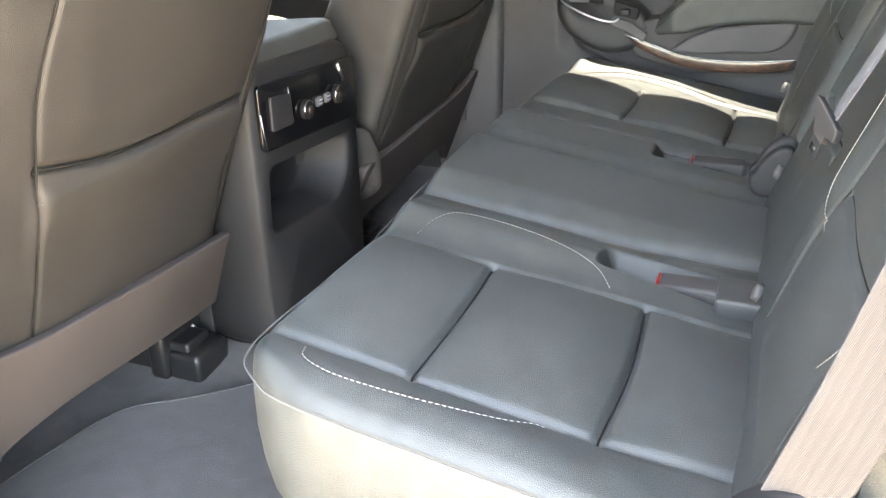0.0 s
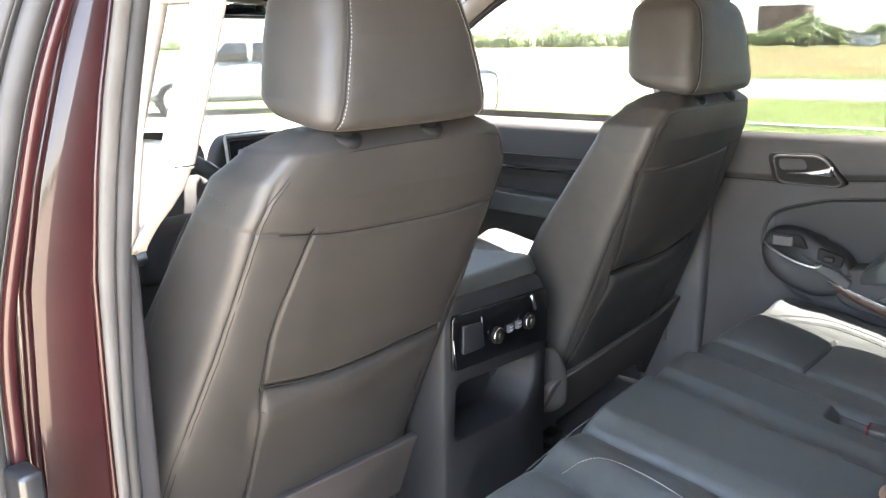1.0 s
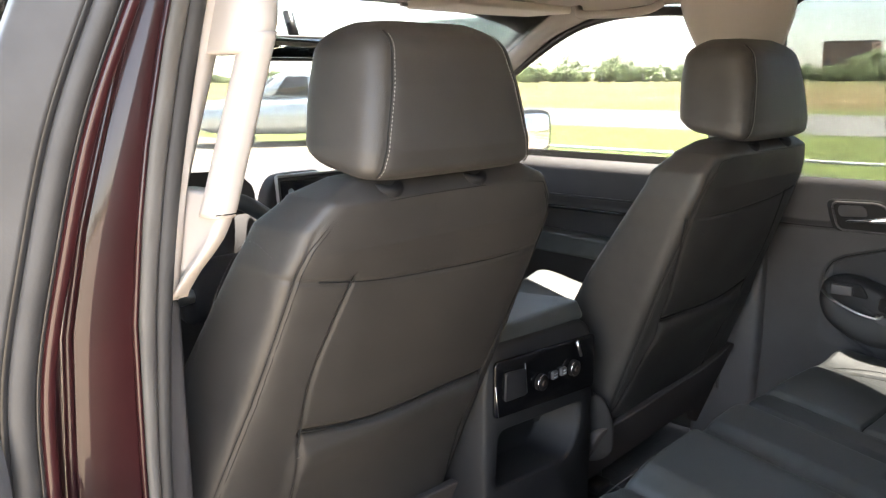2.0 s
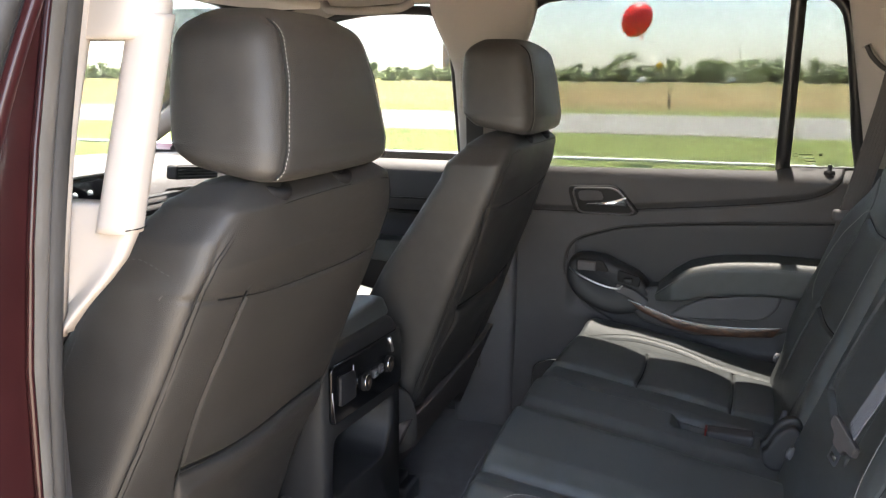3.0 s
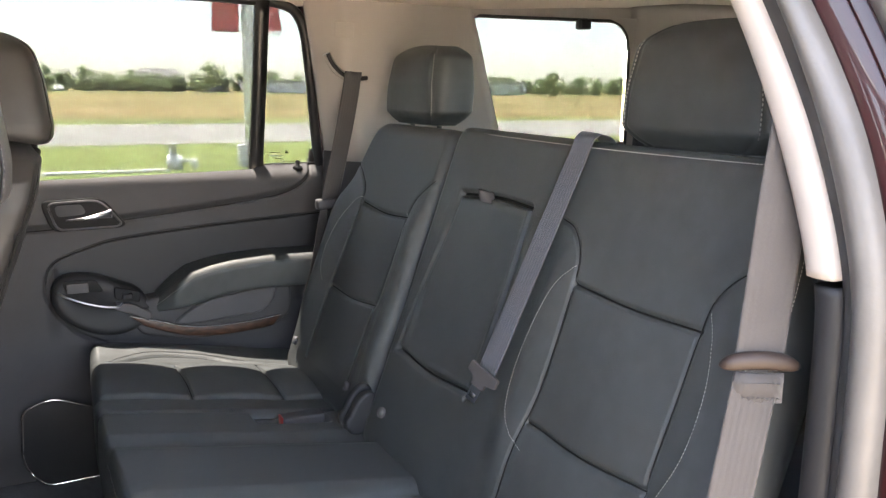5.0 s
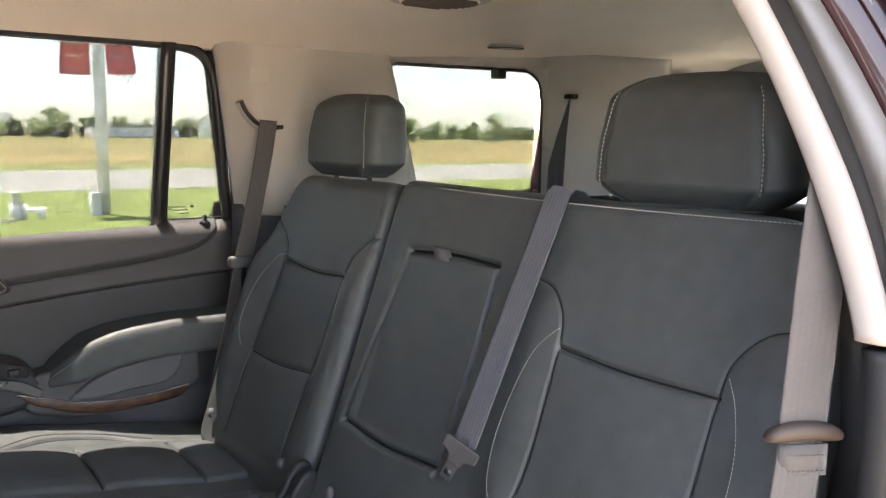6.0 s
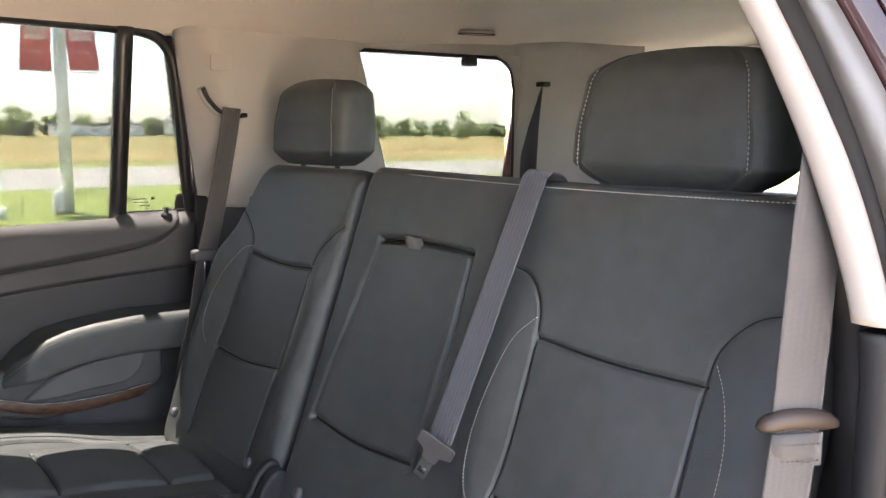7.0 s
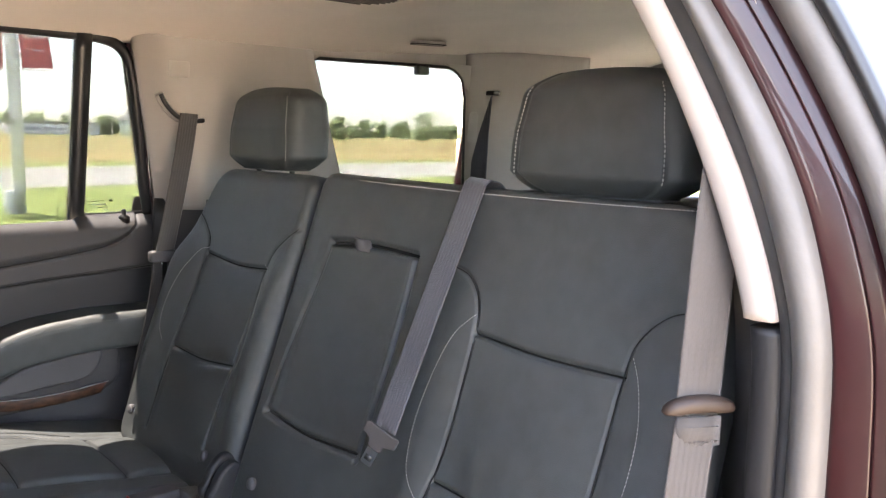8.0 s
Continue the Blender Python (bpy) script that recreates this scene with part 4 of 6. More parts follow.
def hc40(u, v):
    t = back_relief(T40)(u, v)
    for v0, v1 in ((.174, .375), (-.018, .174), (-.17, -.018)):
        t += .017 * np.clip(1 - ((u - .455) / .127) ** 2, 0, 1) ** .7 * np.clip(1 - ((v - (v0 + v1) / 2) / ((v1 - v0) / 2)) ** 2, 0, 1) ** .8
    t += .014 * np.exp(-((u - .68) / .045) ** 2) * step(-.1, .1, v)
    return t


c = part("cushion", pad(C40, cush, hc40, .025, .185, 150, 560, (.5, .10)), LEATHER, single)
part("stitching", stitches([cush(x, y, float(hc40(np.array([x]), np.array([y]))[0]) + .001) for x, y in curve([(.575, .315), (.61, .29), (.645, .22), (.64, .1), (.61, .0)], 60)], .005, .002, .001), LEATHER_B, c)
part("seam", tube([cush(x, y, float(hc40(np.array([x]), np.array([y]))[0]) + .0012) for x, y in T40[3][0]], .0012, 6), SEAM, c)
for ln in (T40[0][0], T40[1][0]):
    part("seam", tube([cush(x, y, float(hc40(np.array([x]), np.array([y]))[0]) + .0008) for x, y in ln], .0013, 6), SEAM, c)
part("base", rbox(.28, .72, -.16, .32, .56, .70, .03, 3), PLASTIC, single)


# buckles in the cushion pockets
def buckle(ob, x, y, turn):
    z = cush(x, y)[2] - .012
    b = part("buckle", join(rbox(x - .019, x + .019, y - .075, y + .012, z - .008, z + .016, .006, 3)), PLASTIC, ob, "belt buckle with a red release button")
    part("button", rbox(x - .013, x + .013, y + .0105, y + .0150, z - .003, z + .0180, .003, 2), RED, b)


buckle(bench, -.262, .004, 0)
buckle(bench, .214, .016, 0)
part("buckle_sleeve", rbox(-.31, -.245, -.135, -.055, .812, .838, .004, 2), FABRIC, bench, "dark buckle sleeve")
part("buckle_sleeve", rbox(.115, .165, -.14, -.07, .805, .835, .010, 3), PLASTIC, bench)


# hinge covers and latches at the foot of the backs
def hinge(ob, x0, x1, r, y, z):
    o = [(r * math.cos(t) * (1.0 if math.sin(t) < 0 else .8), r * 1.25 * math.sin(t)) for t in np.linspace(0, 6.283, 33)[:-1]]
    part("hinge_cover", slab(o, lambda u, v, n: (x0 + n, y + u - .3 * v, z + v), x1 - x0, .008, 4), DARK, ob, "rounded plastic hinge cover")


hinge(single, .126, .146, .036, -.105, .865)
hinge(bench, .096, .120, .034, -.105, .86)
hinge(bench, -.785, -.757, .07, -.12, .87)
for ob, x, z in ((bench, .02, .885), (bench, -.33, .86), (single, .55, .88), (single, .20, .88)):
    p = on_back(x, z, .012)
    part("button_cap", tube([p, on_back(x, z, .019), on_back(x, z, .021)], [.011, .010, .004], 16), PLASTIC_G, ob)
# gap trim strip in front of the backs
part("gap_trim", tube(curve([(.10, -.10, .80), (-.05, -.11, .79), (-.25, -.115, .79), (-.68, -.12, .80)], 30), .018, 10, False, .7), SATIN, bench)


# ---- cabin shell ----
def lean(z):
    """How far the side windows lean inwards above the sill."""
    return 0.25 * max(0.0, z - 1.28)


def surface(fn, us, vs, thick=0.0, outward=(0, 0, 1)):
    """A sheet over a grid of two parameters, with a second skin behind it where it has thickness."""
    g = np.array([[fn(u, v) for v in vs] for u in us], float)
    k, n = g.shape[:2]
    f = grid_faces(k, n, False)
    if not thick:
        return mesh_of("surface", g.reshape(-1, 3), f)
    b = g + np.array(outward) * thick
    v = np.vstack([g.reshape(-1, 3), b.reshape(-1, 3)])
    o = k * n
    f += [tuple(o + i for i in q[::-1]) for q in grid_faces(k, n, False)]
    for i in range(k - 1):
        for j in (0, n - 1):
            f.append((i * n + j, (i + 1) * n + j, o + (i + 1) * n + j, o + i * n + j))
    for j in range(n - 1):
        for i in (0, k - 1):
            f.append((i * n + j, i * n + j + 1, o + i * n + j + 1, o + i * n + j))
    return fix(mesh_of("surface", v, f))


def floor_at(x, y):
    hump = .05 * np.exp(-(x / .22) ** 2) * step(.2, .7, np.array(y))
    return (x, y, .53 + float(hump) + .002 * math.sin(31 * x) * math.sin(27 * y))


part("floor", surface(floor_at, np.linspace(-.86, .86, 60), np.linspace(-1.95, 1.6, 90), .06, (0, 0, -1)), CARPET, None, "charcoal carpeted car floor", kind="structure")
o = rounded([(-.80, .46), (-.42, .44), (-.20, .50), (-.235, .60), (-.31, .68), (-.345, .72), (-.40, .80), (-.45, .82), (-.60, .845), (-.80, .86)], [.05, .08, .06, .05, .05, .04, .05, .05, .05, .05])
fm = thing("floor_mat", (-.5, .6, .54), "dark grey carpet floor mat with a bound edge", "floor mat")
part("mat_body", slab([tuple(p) for p in o], lambda u, v, n: (u, v, .536 + n), .008, .003), MATTING, fm)
part("bound_edge", tube([(p[0], p[1], .543) for p in np.vstack([o, o[:1]])], .0028, 6), PLASTIC, fm, "stitched grey binding")


def roof_at(x, y):
    s = abs(x)
    x = x * (.745 - .085 * float(step(.17, .27, np.array(-y))) - .10 * max(0, -.65 - y) * .6)
    z = 1.688 + .085 * (1 - s ** 5) - .035 * step(.85, 1.35, np.array(y)) - .02 * step(1.2, 1.9, np.array(-y))
    z += .012 * np.exp(-((y + .62) / .05) ** 2) * (s < .8) * (1 - (s / .8) ** 4)
    return (x, y, float(z))


part("ceiling", surface(roof_at, np.concatenate([np.linspace(-1, -.8, 16), np.linspace(-.75, .75, 30), np.linspace(.8, 1, 16)]), np.linspace(-1.85, 1.28, 150), .02, (0, 0, 1)), CLOTH, None, "taupe cloth headliner", kind="structure")
part("roof", surface(lambda x, y: (x, y, 1.79 + .06 * (1 - (abs(x) / .8) ** 4) - .05 * float(step(.8, 1.3, np.array(y)))), np.linspace(-.80, .80, 30), np.linspace(-1.95, 1.28, 30), .01, (0, 0, 1)), PAINT, None, "dark maroon painted roof", kind="structure")
for s in (-1, 1):
    part("roof_rail", surface(lambda a, y, s=s: (s * (.745 + .085 * a), y, 1.70 + .095 * math.sin(a * 1.57) - .03 * float(step(.9, 1.3, np.array(y)))), np.linspace(0, 1, 8), np.linspace(-1.95, 1.28, 30), .012, (s * .6, 0, -.3)), PAINT, None, "maroon roof side rail", kind="structure")

hook = thing("coat_hook", (.53, -.93, 1.74), "flush taupe coat hook folded into the headliner", "hook")
o = rounded([(-.016, -.045), (.016, -.045), (.016, .045), (-.016, .045)], .015)
part("hook_plate", slab([tuple(p) for p in o], lambda u, v, n: (.53 + u + .3 * v, -.93 + v, roof_at(.53 / .62, -.93)[2] + .004 - n), .008, .002), CREAM, hook)
part("hook_rim", tube([(.53 + p[0] + .3 * p[1], -.93 + p[1], roof_at(.53 / .62, -.93)[2] - .004) for p in o], .0016, 6, True), VALANCE, hook)
dome = thing("dome_lamp", (.15, -.43, 1.76), "round taupe dome lamp with a pale lens on the headliner", "ceiling lamp")
part("lamp_rim", slab([(.10 * math.cos(t), .10 * math.sin(t)) for t in np.linspace(0, 6.283, 49)[:-1]], lambda u, v, n: (.15 + u, -.43 + v, 1.775 - n), .018, .006, 3), CREAM, dome)
lens = part("lamp_lens", slab([(.078 * math.cos(t), .078 * math.sin(t)) for t in np.linspace(0, 6.283, 41)[:-1]], lambda u, v, n: (.15 + u, -.43 + v, 1.758 - n), .005, .002), WHITE_LENS, dome, "pale ribbed lens")
for k in np.linspace(-.06, .06, 9):
    w = math.sqrt(.074 ** 2 - k ** 2)
    part("rib", rbox(.15 + k - .002, .15 + k + .002, -.43 - w, -.43 + w, 1.7505, 1.754, .001, 1), VALANCE, lens)


# far and near C-pillar trim with the rear side windows
def cargo_x(y, z):
    x = .690 - .12 * (z - 1.28)
    return x - .14 * max(0, -.65 - y) - .12 * max(0, -1.1 - y)


def c_front(z):
    return -.285 + .21 * max(0, z - 1.28)


def pane_front(z):
    return -.640 - .32 * (1.685 - z)


def pane_rear(z):
    return -1.115 - .09 * (1.685 - z)


for s in (-1, 1):
    def front_patch(z, t, s=s):
        yf, yw = c_front(z), pane_front(z)
        y = yf + (yw - yf) * t
        flare = .115 * (1 - min(1, (yf - y) / .075)) ** 2
        return (s * (cargo_x(y, z) + flare * (.6 + .8 * max(0, 1.7 - z)) + (.06 if s < 0 else 0) * max(0, 1 - t)), y, z)

    ts = np.concatenate([np.linspace(0, .3, 16), np.linspace(.35, 1, 14)])
    part("trim_pillar", surface(front_patch, np.linspace(1.30, 1.735, 40), ts, .012, (s, 0, 0)), CREAM, None, "taupe pillar trim beside the rear door", kind="structure")
    part("trim_pillar_rear", surface(lambda z, t, s=s: (s * cargo_x(pane_rear(z) - .42 * t, z), pane_rear(z) - .42 * t, z), np.linspace(1.30, 1.735, 16), np.linspace(0, 1, 16), .012, (s, 0, 0)), CREAM, None, "taupe rear pillar trim", kind="structure")
    part("trim_header", surface(lambda y, z, s=s: (s * (cargo_x(y, z) + .004), y, z), np.linspace(-.60, -1.16, 20), np.linspace(1.678, 1.735, 4), .02, (s, 0, 0)), CREAM, None, "taupe trim over the rear side window", kind="structure")
    part("trim_cargo", surface(lambda y, z, s=s: (s * (cargo_x(y, z) - .004 + .10 * max(0, (y + .36) / .09)), y, z), np.linspace(-.27, -1.95, 40), np.linspace(.55, 1.325 if s > 0 else 1.41, 20), .012, (s, 0, 0)), PLASTIC, None, "dark plastic cargo side trim", kind="structure")
    # glass and its black edge
    w = thing("window", (s * .68, -.9, 1.37), "tinted rear side window with a black edge", "window", "", "structure")
    part("pane", surface(lambda z, t, s=s: (s * (cargo_x(-.9, z) + .06), pane_front(z) + .05 + (pane_rear(z) - .05 - pane_front(z) - .05) * t, z), np.linspace(1.29, 1.72, 3), np.linspace(0, 1, 3), .004, (s, 0, 0)), TINTED if s > 0 else REAR, w)
    arc = [(-1.050 - .065 * math.sin(t), 1.617 + .065 * math.cos(t)) for t in np.linspace(0, math.pi / 2, 12)]
    ed = [(s * (cargo_x(pane_front(z), z) + .006), pane_front(z), z) for z in np.linspace(1.33, 1.675, 12)]
    ed += [(s * (cargo_x(y, 1.68) + .006), y, 1.682) for y in np.linspace(-.66, -1.04, 12)]
    ed += [(s * (cargo_x(y, z) + .006), y, z) for y, z in arc]
    ed += [(s * (cargo_x(pane_rear(z), z) + .006), pane_rear(z) + .002, z) for z in np.linspace(1.60, 1.33, 10)]
    part("trim_corner_fillet", slab([(-1.128, 1.690), (-1.048, 1.690)] + arc[1:-1] + [(-1.128, 1.617)], lambda u, v, n, s=s: (s * (cargo_x(u, v) + .012 - n), u, v), .014, .002), CREAM, None, "taupe rounded corner of the rear side window surround", kind="structure")
    part("edge_seal", tube(ed, .005, 6), BLACK, w)
    part("quarter_skin", surface(lambda y, z, s=s: (s * (.975 - .02 * ((z - .9) / .4) ** 2 - .33 * max(0, z - 1.25)), y, z), np.linspace(-.275, -1.95, 24), np.linspace(.45, 1.32, 14), .01, (-s, 0, 0)), PAINT, None, "maroon painted rear quarter panel", kind="structure")
    part("quarter_pillar", surface(lambda z, t, s=s: (s * (.952 - .30 * (z - 1.30)), c_front(z) - .02 + (pane_front(z) - c_front(z) + .02) * t, z), np.linspace(1.30, 1.74, 12), np.linspace(0, 1, 6), .01, (-s, 0, 0)), PAINT, None, "maroon painted outer pillar", kind="structure")
    part("quarter_pillar_rear", surface(lambda z, t, s=s: (s * (.952 - .30 * (z - 1.30)), pane_rear(z) - .26 - (1.69 + pane_rear(z)) * t, z), np.linspace(1.30, 1.74, 8), np.linspace(0, 1, 6), .01, (-s, 0, 0)), PAINT, None, "maroon painted outer rear pillar", kind="structure")

# top clip on the pane, far side
part("trim_clip", rbox(.585, .612, -.985, -.945, 1.655, 1.684, .008, 3), BLACK, None, "small black latch cover at the window's top", kind="structure")
# access cover and belt slot on the far pillar
cov = thing("trim_cover", (.645, -.28, 1.63), "small square taupe access cover on the pillar", "cover")
part("plate", slab([tuple(p) for p in rounded([(-.255, 1.612), (-.305, 1.612), (-.305, 1.648), (-.255, 1.648)], .004)], lambda u, v, n: (cargo_x(u, v) - n, u, v), .0025, .001), CREAM, cov)
slot = thing("belt_slot", (.65, -.29, 1.54), "curved black slot for the seat belt in the pillar", "belt slot")
sl = curve([(-.238, 1.572), (-.252, 1.548), (-.278, 1.524), (-.31, 1.513), (-.345, 1.515)], 40)
part("slot_rim", tube([(cargo_x(y, z) - .001, y, z) for y, z in sl], .0055, 8), BLACK, slot)
part("slot_surround", tube([(cargo_x(y, z) + .0085, y, z) for y, z in sl], .0105, 10), CREAM, slot)
gr = thing("speaker_grille", (.55, -1.2, 1.5), "small vertical oval grille in the rear pillar", "vent")
part("plate", slab([tuple(p) for p in rounded([(-1.135, 1.47), (-1.165, 1.47), (-1.165, 1.56), (-1.135, 1.56)], .014)], lambda u, v, n: (cargo_x(u, v) - n, u, v), .003, .001), CREAM, gr)

# tailgate
part("tailgate", rbox(-.95, .95, -1.99, -1.93, .45, 1.30, .02), PAINT, None, "maroon tailgate with its dark inner side", kind="structure")
part("tailgate_trim", rbox(-.66, .66, -1.925, -1.90, .55, 1.29, .015), PLASTIC, None, "dark tailgate trim", kind="structure")
part("tailgate_header", rbox(-.80, .80, -1.97, -1.86, 1.66, 1.76, .02), CREAM, None, "taupe header over the rear window", kind="structure")
tw = thing("window", (0, -1.93, 1.3), "tinted tailgate window", "window", "", "structure")
part("pane", rbox(-.72, .72, -1.935, -1.93, 1.29, 1.68, 0), REAR, tw)
for s in (-1, 1):
    part("trim_corner", rbox(s * .62 - .12, s * .62 + .12, -1.93, -1.55, 1.28, 1.70, .03), CREAM, None, "taupe rear corner trim", kind="structure")

# ---- far rear door ----
door = thing("rear_door", (.83, .15, .5), "closed rear car door, dark panel with armrest and wood strip", "car door", "car doors")
seam_u = curve([(.60, 1.150), (.40, 1.152), (.24, 1.166), (.05, 1.184), (-.10, 1.202), (-.18, 1.219), (-.225, 1.248), (-.245, 1.29)], 60)
seam_v = curve([(.30, .86), (.37, .90), (.418, .97), (.424, 1.02), (.402, 1.07), (.33, 1.10), (.24, 1.12), (.0, 1.141), (-.30, 1.157)], 80)


def door_x(y, z):
    y, z = np.asarray(y, float), np.asarray(z, float)
    uline = np.interp(-y, -seam_u[:, 0], seam_u[:, 1])
    vline = np.interp(-y, -seam_v[20:, 0], seam_v[20:, 1])
    n = .016 * step(uline - .004, uline + .02, z)
    n -= .016 * (1 - step(vline - .006, vline, z)) * step(.86, .92, z) * (1 - step(.39, .43, y))
    n += groove(y, z, seam_u, .006, .003) + groove(y, z, seam_v, .008, .0035)
    n += .02 * (1 - step(.62, .86, z))
    drop = np.clip((z - 1.245) / .045, 0, 1)
    return .803 - n + .048 * drop ** 2.2


ys, zs2 = np.linspace(.63, -.30, 300), np.linspace(.54, 1.29, 260)
YY, ZZ = np.meshgrid(ys, zs2, indexing="ij")
ZZ = .54 + (ZZ - .54) * (np.interp(YY, [-.11, -.08, .1, .63], [1.288, 1.279, 1.276, 1.266]) - .54) / .75
XX = door_x(YY, ZZ)
g = np.stack([XX, YY, ZZ], -1)
me = mesh_of("panel", g.reshape(-1, 3), grid_faces(300, 260, False))
part("panel", me, PLASTIC, door, "dark moulded inner panel")
def vline_at(y):
    return float(np.interp(-y, -seam_v[34:, 0], seam_v[34:, 1]))


ins = []
for y in np.linspace(.404, -.295, 120):
    a, b = float(np.interp(-y, [-.404, -.30, -.22, -.14, 0, .3], [.985, .93, .93, .995, 1.04, 1.045])), vline_at(y) - .005
    ins.append([(float(door_x(y, a + (b - a) * q)) - .0020 - .002 * (1 - (2 * q - 1) ** 6), y, a + (b - a) * q) for q in np.linspace(0, 1, 20)])
part("insert", mesh_of("insert", np.array(ins).reshape(-1, 3), grid_faces(120, 20, False)), INSERT, door, "darker padded insert panel")
part("seam", tube([(float(door_x(a, b)) - .001, a, b) for a, b in seam_u[:-6]], .0015, 6), SEAM, door)
part("seam", tube([(float(door_x(a, b)) - .001, a, b) for a, b in seam_v[30:]], .0015, 6), SEAM, door)
part("outer_skin", surface(lambda y, z: (.975 - .02 * ((z - .9) / .4) ** 2 - .33 * max(0, z - 1.25), y, z), np.linspace(.63, -.27, 12), np.linspace(.45, 1.245, 12), .01, (-1, 0, 0)), PAINT, door)
part("sill_cap", rbox(.856, .95, -.28, .62, 1.236, 1.257, .006), RUBBER, door)

# armrest
AY = [.232, .205, .175, .14, .10, .05, 0, -.09, -.22, -.31]
AZ = [.925, .945, .978, 1.012, 1.040, 1.053, 1.060, 1.066, 1.064, 1.062]
rings = []
for y in np.linspace(.228, -.30, 70):
    z = np.interp(-y, -np.array(AY), AZ)
    k = np.clip((.235 - y) / .13, .12, 1)
    h = .085 * k
    out = .80 - .095 * np.clip((.24 - y) / .10, .3, 1)
    prof = rounded([(.812, z + .002), (out + .012, z), (out, z - .016), (out + .006, z - h), (.812, z - h)], [.001, .012, .008, .014, .001], 7)
    rings.append([(a, y, b) for a, b in prof])
arm = part("armrest", loft(rings), LEATHER, door, "padded armrest with double stitching")
for dd in (0.0, .007):
    ln = [(.80 - .095 * float(np.clip((.24 - y) / .10, .3, 1)) + .0035 - dd * .0, y, float(np.interp(-y, -np.array(AY), AZ)) - .013 - dd) for y in np.linspace(.20, -.29, 110)]
    part("stitching", stitches(ln, .0045, .002, .0009), THREAD, arm)
part("seam", tube([(a, b, c - .0035 + .007) for a, b, c in ln], .0013, 6), SEAM, arm)
o = rounded([(.150, .906), (.115, .935), (.048, .968), (-.03, .980), (-.124, .983), (-.116, .945), (-.085, .914), (0, .905), (.09, .902)], [.01, .04, .04, .04, .015, .02, .02, .03, .03])
part("lower_insert", pad(o, lambda u, v, m: (.742 - m, u, v), lambda u, v: 0 * u + .006, .012, .05, 20, 120), PLASTIC_G, door, "grey padded insert under the armrest")
top = curve([(.248, .940), (.18, .920), (.12, .901), (.045, .893), (-.04, .894), (-.125, .902)], 40)
bot = curve([(-.106, .876), (-.03, .869), (.045, .868), (.13, .879), (.212, .911)], 30)
o = [tuple(p) for p in top] + [tuple(p) for p in bot]
strip = part("wood_strip", slab(o, lambda u, v, n: (.744 - n, u, v), .012, .003), WOOD, door, "dark burl wood strip")
part("bright_edge", tube([(.7325, a, b) for a, b in top], .0009, 6), STEEL, strip)
part("strip_backing", slab([(a, b) for a, b in rounded([(.26, .955), (.20, .975), (.10, .985), (-.16, .985), (-.16, .90), (-.10, .868), (.1, .858), (.22, .885)], .02)], lambda u, v, n: (.815 - n, u, v), .068, .01, 3), PLASTIC, door)
# pull cup with switch
o = rounded([(.408, 1.035), (.371, 1.050), (.315, 1.044), (.27, 1.022), (.215, 1.002), (.188, .948), (.205, .912), (.272, .888), (.333, .900), (.395, .938), (.419, .99)], .03, 6)
cup = part("pull_cup", slab([tuple(p) for p in o], lambda u, v, n: (.812 - n * (1.0 - .25 * max(0, (v - .95) / .1)), u, v), .070, .022, 5), DARK, door, "moulded dark pull cup")
rim = curve([(.742, .402, 1.012), (.728, .385, 1.003), (.722, .35, .988), (.720, .31, .975), (.722, .275, .970), (.73, .262, .976)], 40)
part("pull_rim", tube(rim, .0027, 10), STEEL, cup, "satin chrome pull rim")
part("switch_bezel", slab([tuple(p) for p in rounded([(.278, 1.014), (.218, .998), (.222, .972), (.278, .984)], .008)], lambda u, v, n: (.752 - n - .25 * (1.01 - v), u, v), .008, .003), SATIN, cup)
part("window_switch", rbox(.727, .738, .238, .262, .984, .998, .004), DARK, cup)
part("switch_plate", slab([tuple(p) for p in rounded([(.278, .980), (.235, .970), (.195, .944), (.204, .926), (.24, .946), (.282, .962)], .006)], lambda u, v, n: (.738 - n, u, v), .012, .004, 3), PLASTIC_G, cup, "smooth grey plate below the switch")
# raised black plate that stands for the shadow in the pull opening
part("opening_shade", slab([tuple(p) for p in rounded([(.392, 1.038), (.318, 1.036), (.30, 1.004), (.385, 1.012)], .01)], lambda u, v, n: (.752 - n, u, v), .006, .002), SATIN, cup)
part("cup_plate", rbox(.736, .748, .335, .382, 1.008, 1.032, .003), PLASTIC_G, cup)
# inside handle
o = rounded([(.425, 1.224), (.290, 1.229), (.236, 1.160), (.250, 1.152), (.402, 1.150)], [.02, .03, .008, .008, .02], 6)
bez = part("handle_bezel", slab([tuple(p) for p in o], lambda u, v, n: (.798 - n, u, v), .022, .004, 3), SATIN, door)
o2 = np.vstack([o, o[:1]])
c2 = o.mean(0)
part("bezel_rim", tube([(.775, *(c2 + (p - c2) * .86)) for p in o2], .0026, 8), PLASTIC_G, bez, "satin rim")
part("lever", loft([[(.770 - .012 * math.sin(k * 3.14) - .004 * math.cos(a), y, 1.177 + .012 * k + (.0035 + .010 * k ** 3) * math.sin(a)) for a in np.linspace(0, 6.283, 13)[:-1]] for k, y in zip(np.linspace(0, 1, 16), np.linspace(.372, .268, 16))]), CHROME, bez, "chrome door release lever")
part("recess_cup", slab([tuple(p) for p in rounded([(.395, 1.212), (.335, 1.214), (.325, 1.19), (.39, 1.185)], .012)], lambda u, v, n: (.776 - n, u, v), .003, .001), PLASTIC, bez)
# lock knob
part("lock_knob", tube([(.812, -.205, 1.276), (.812, -.205, 1.283), (.812, -.205, 1.285), (.812, -.205, 1.296), (.812, -.205, 1.299)], [.014, .012, .005, .006, .004], 14), BLACK, door)
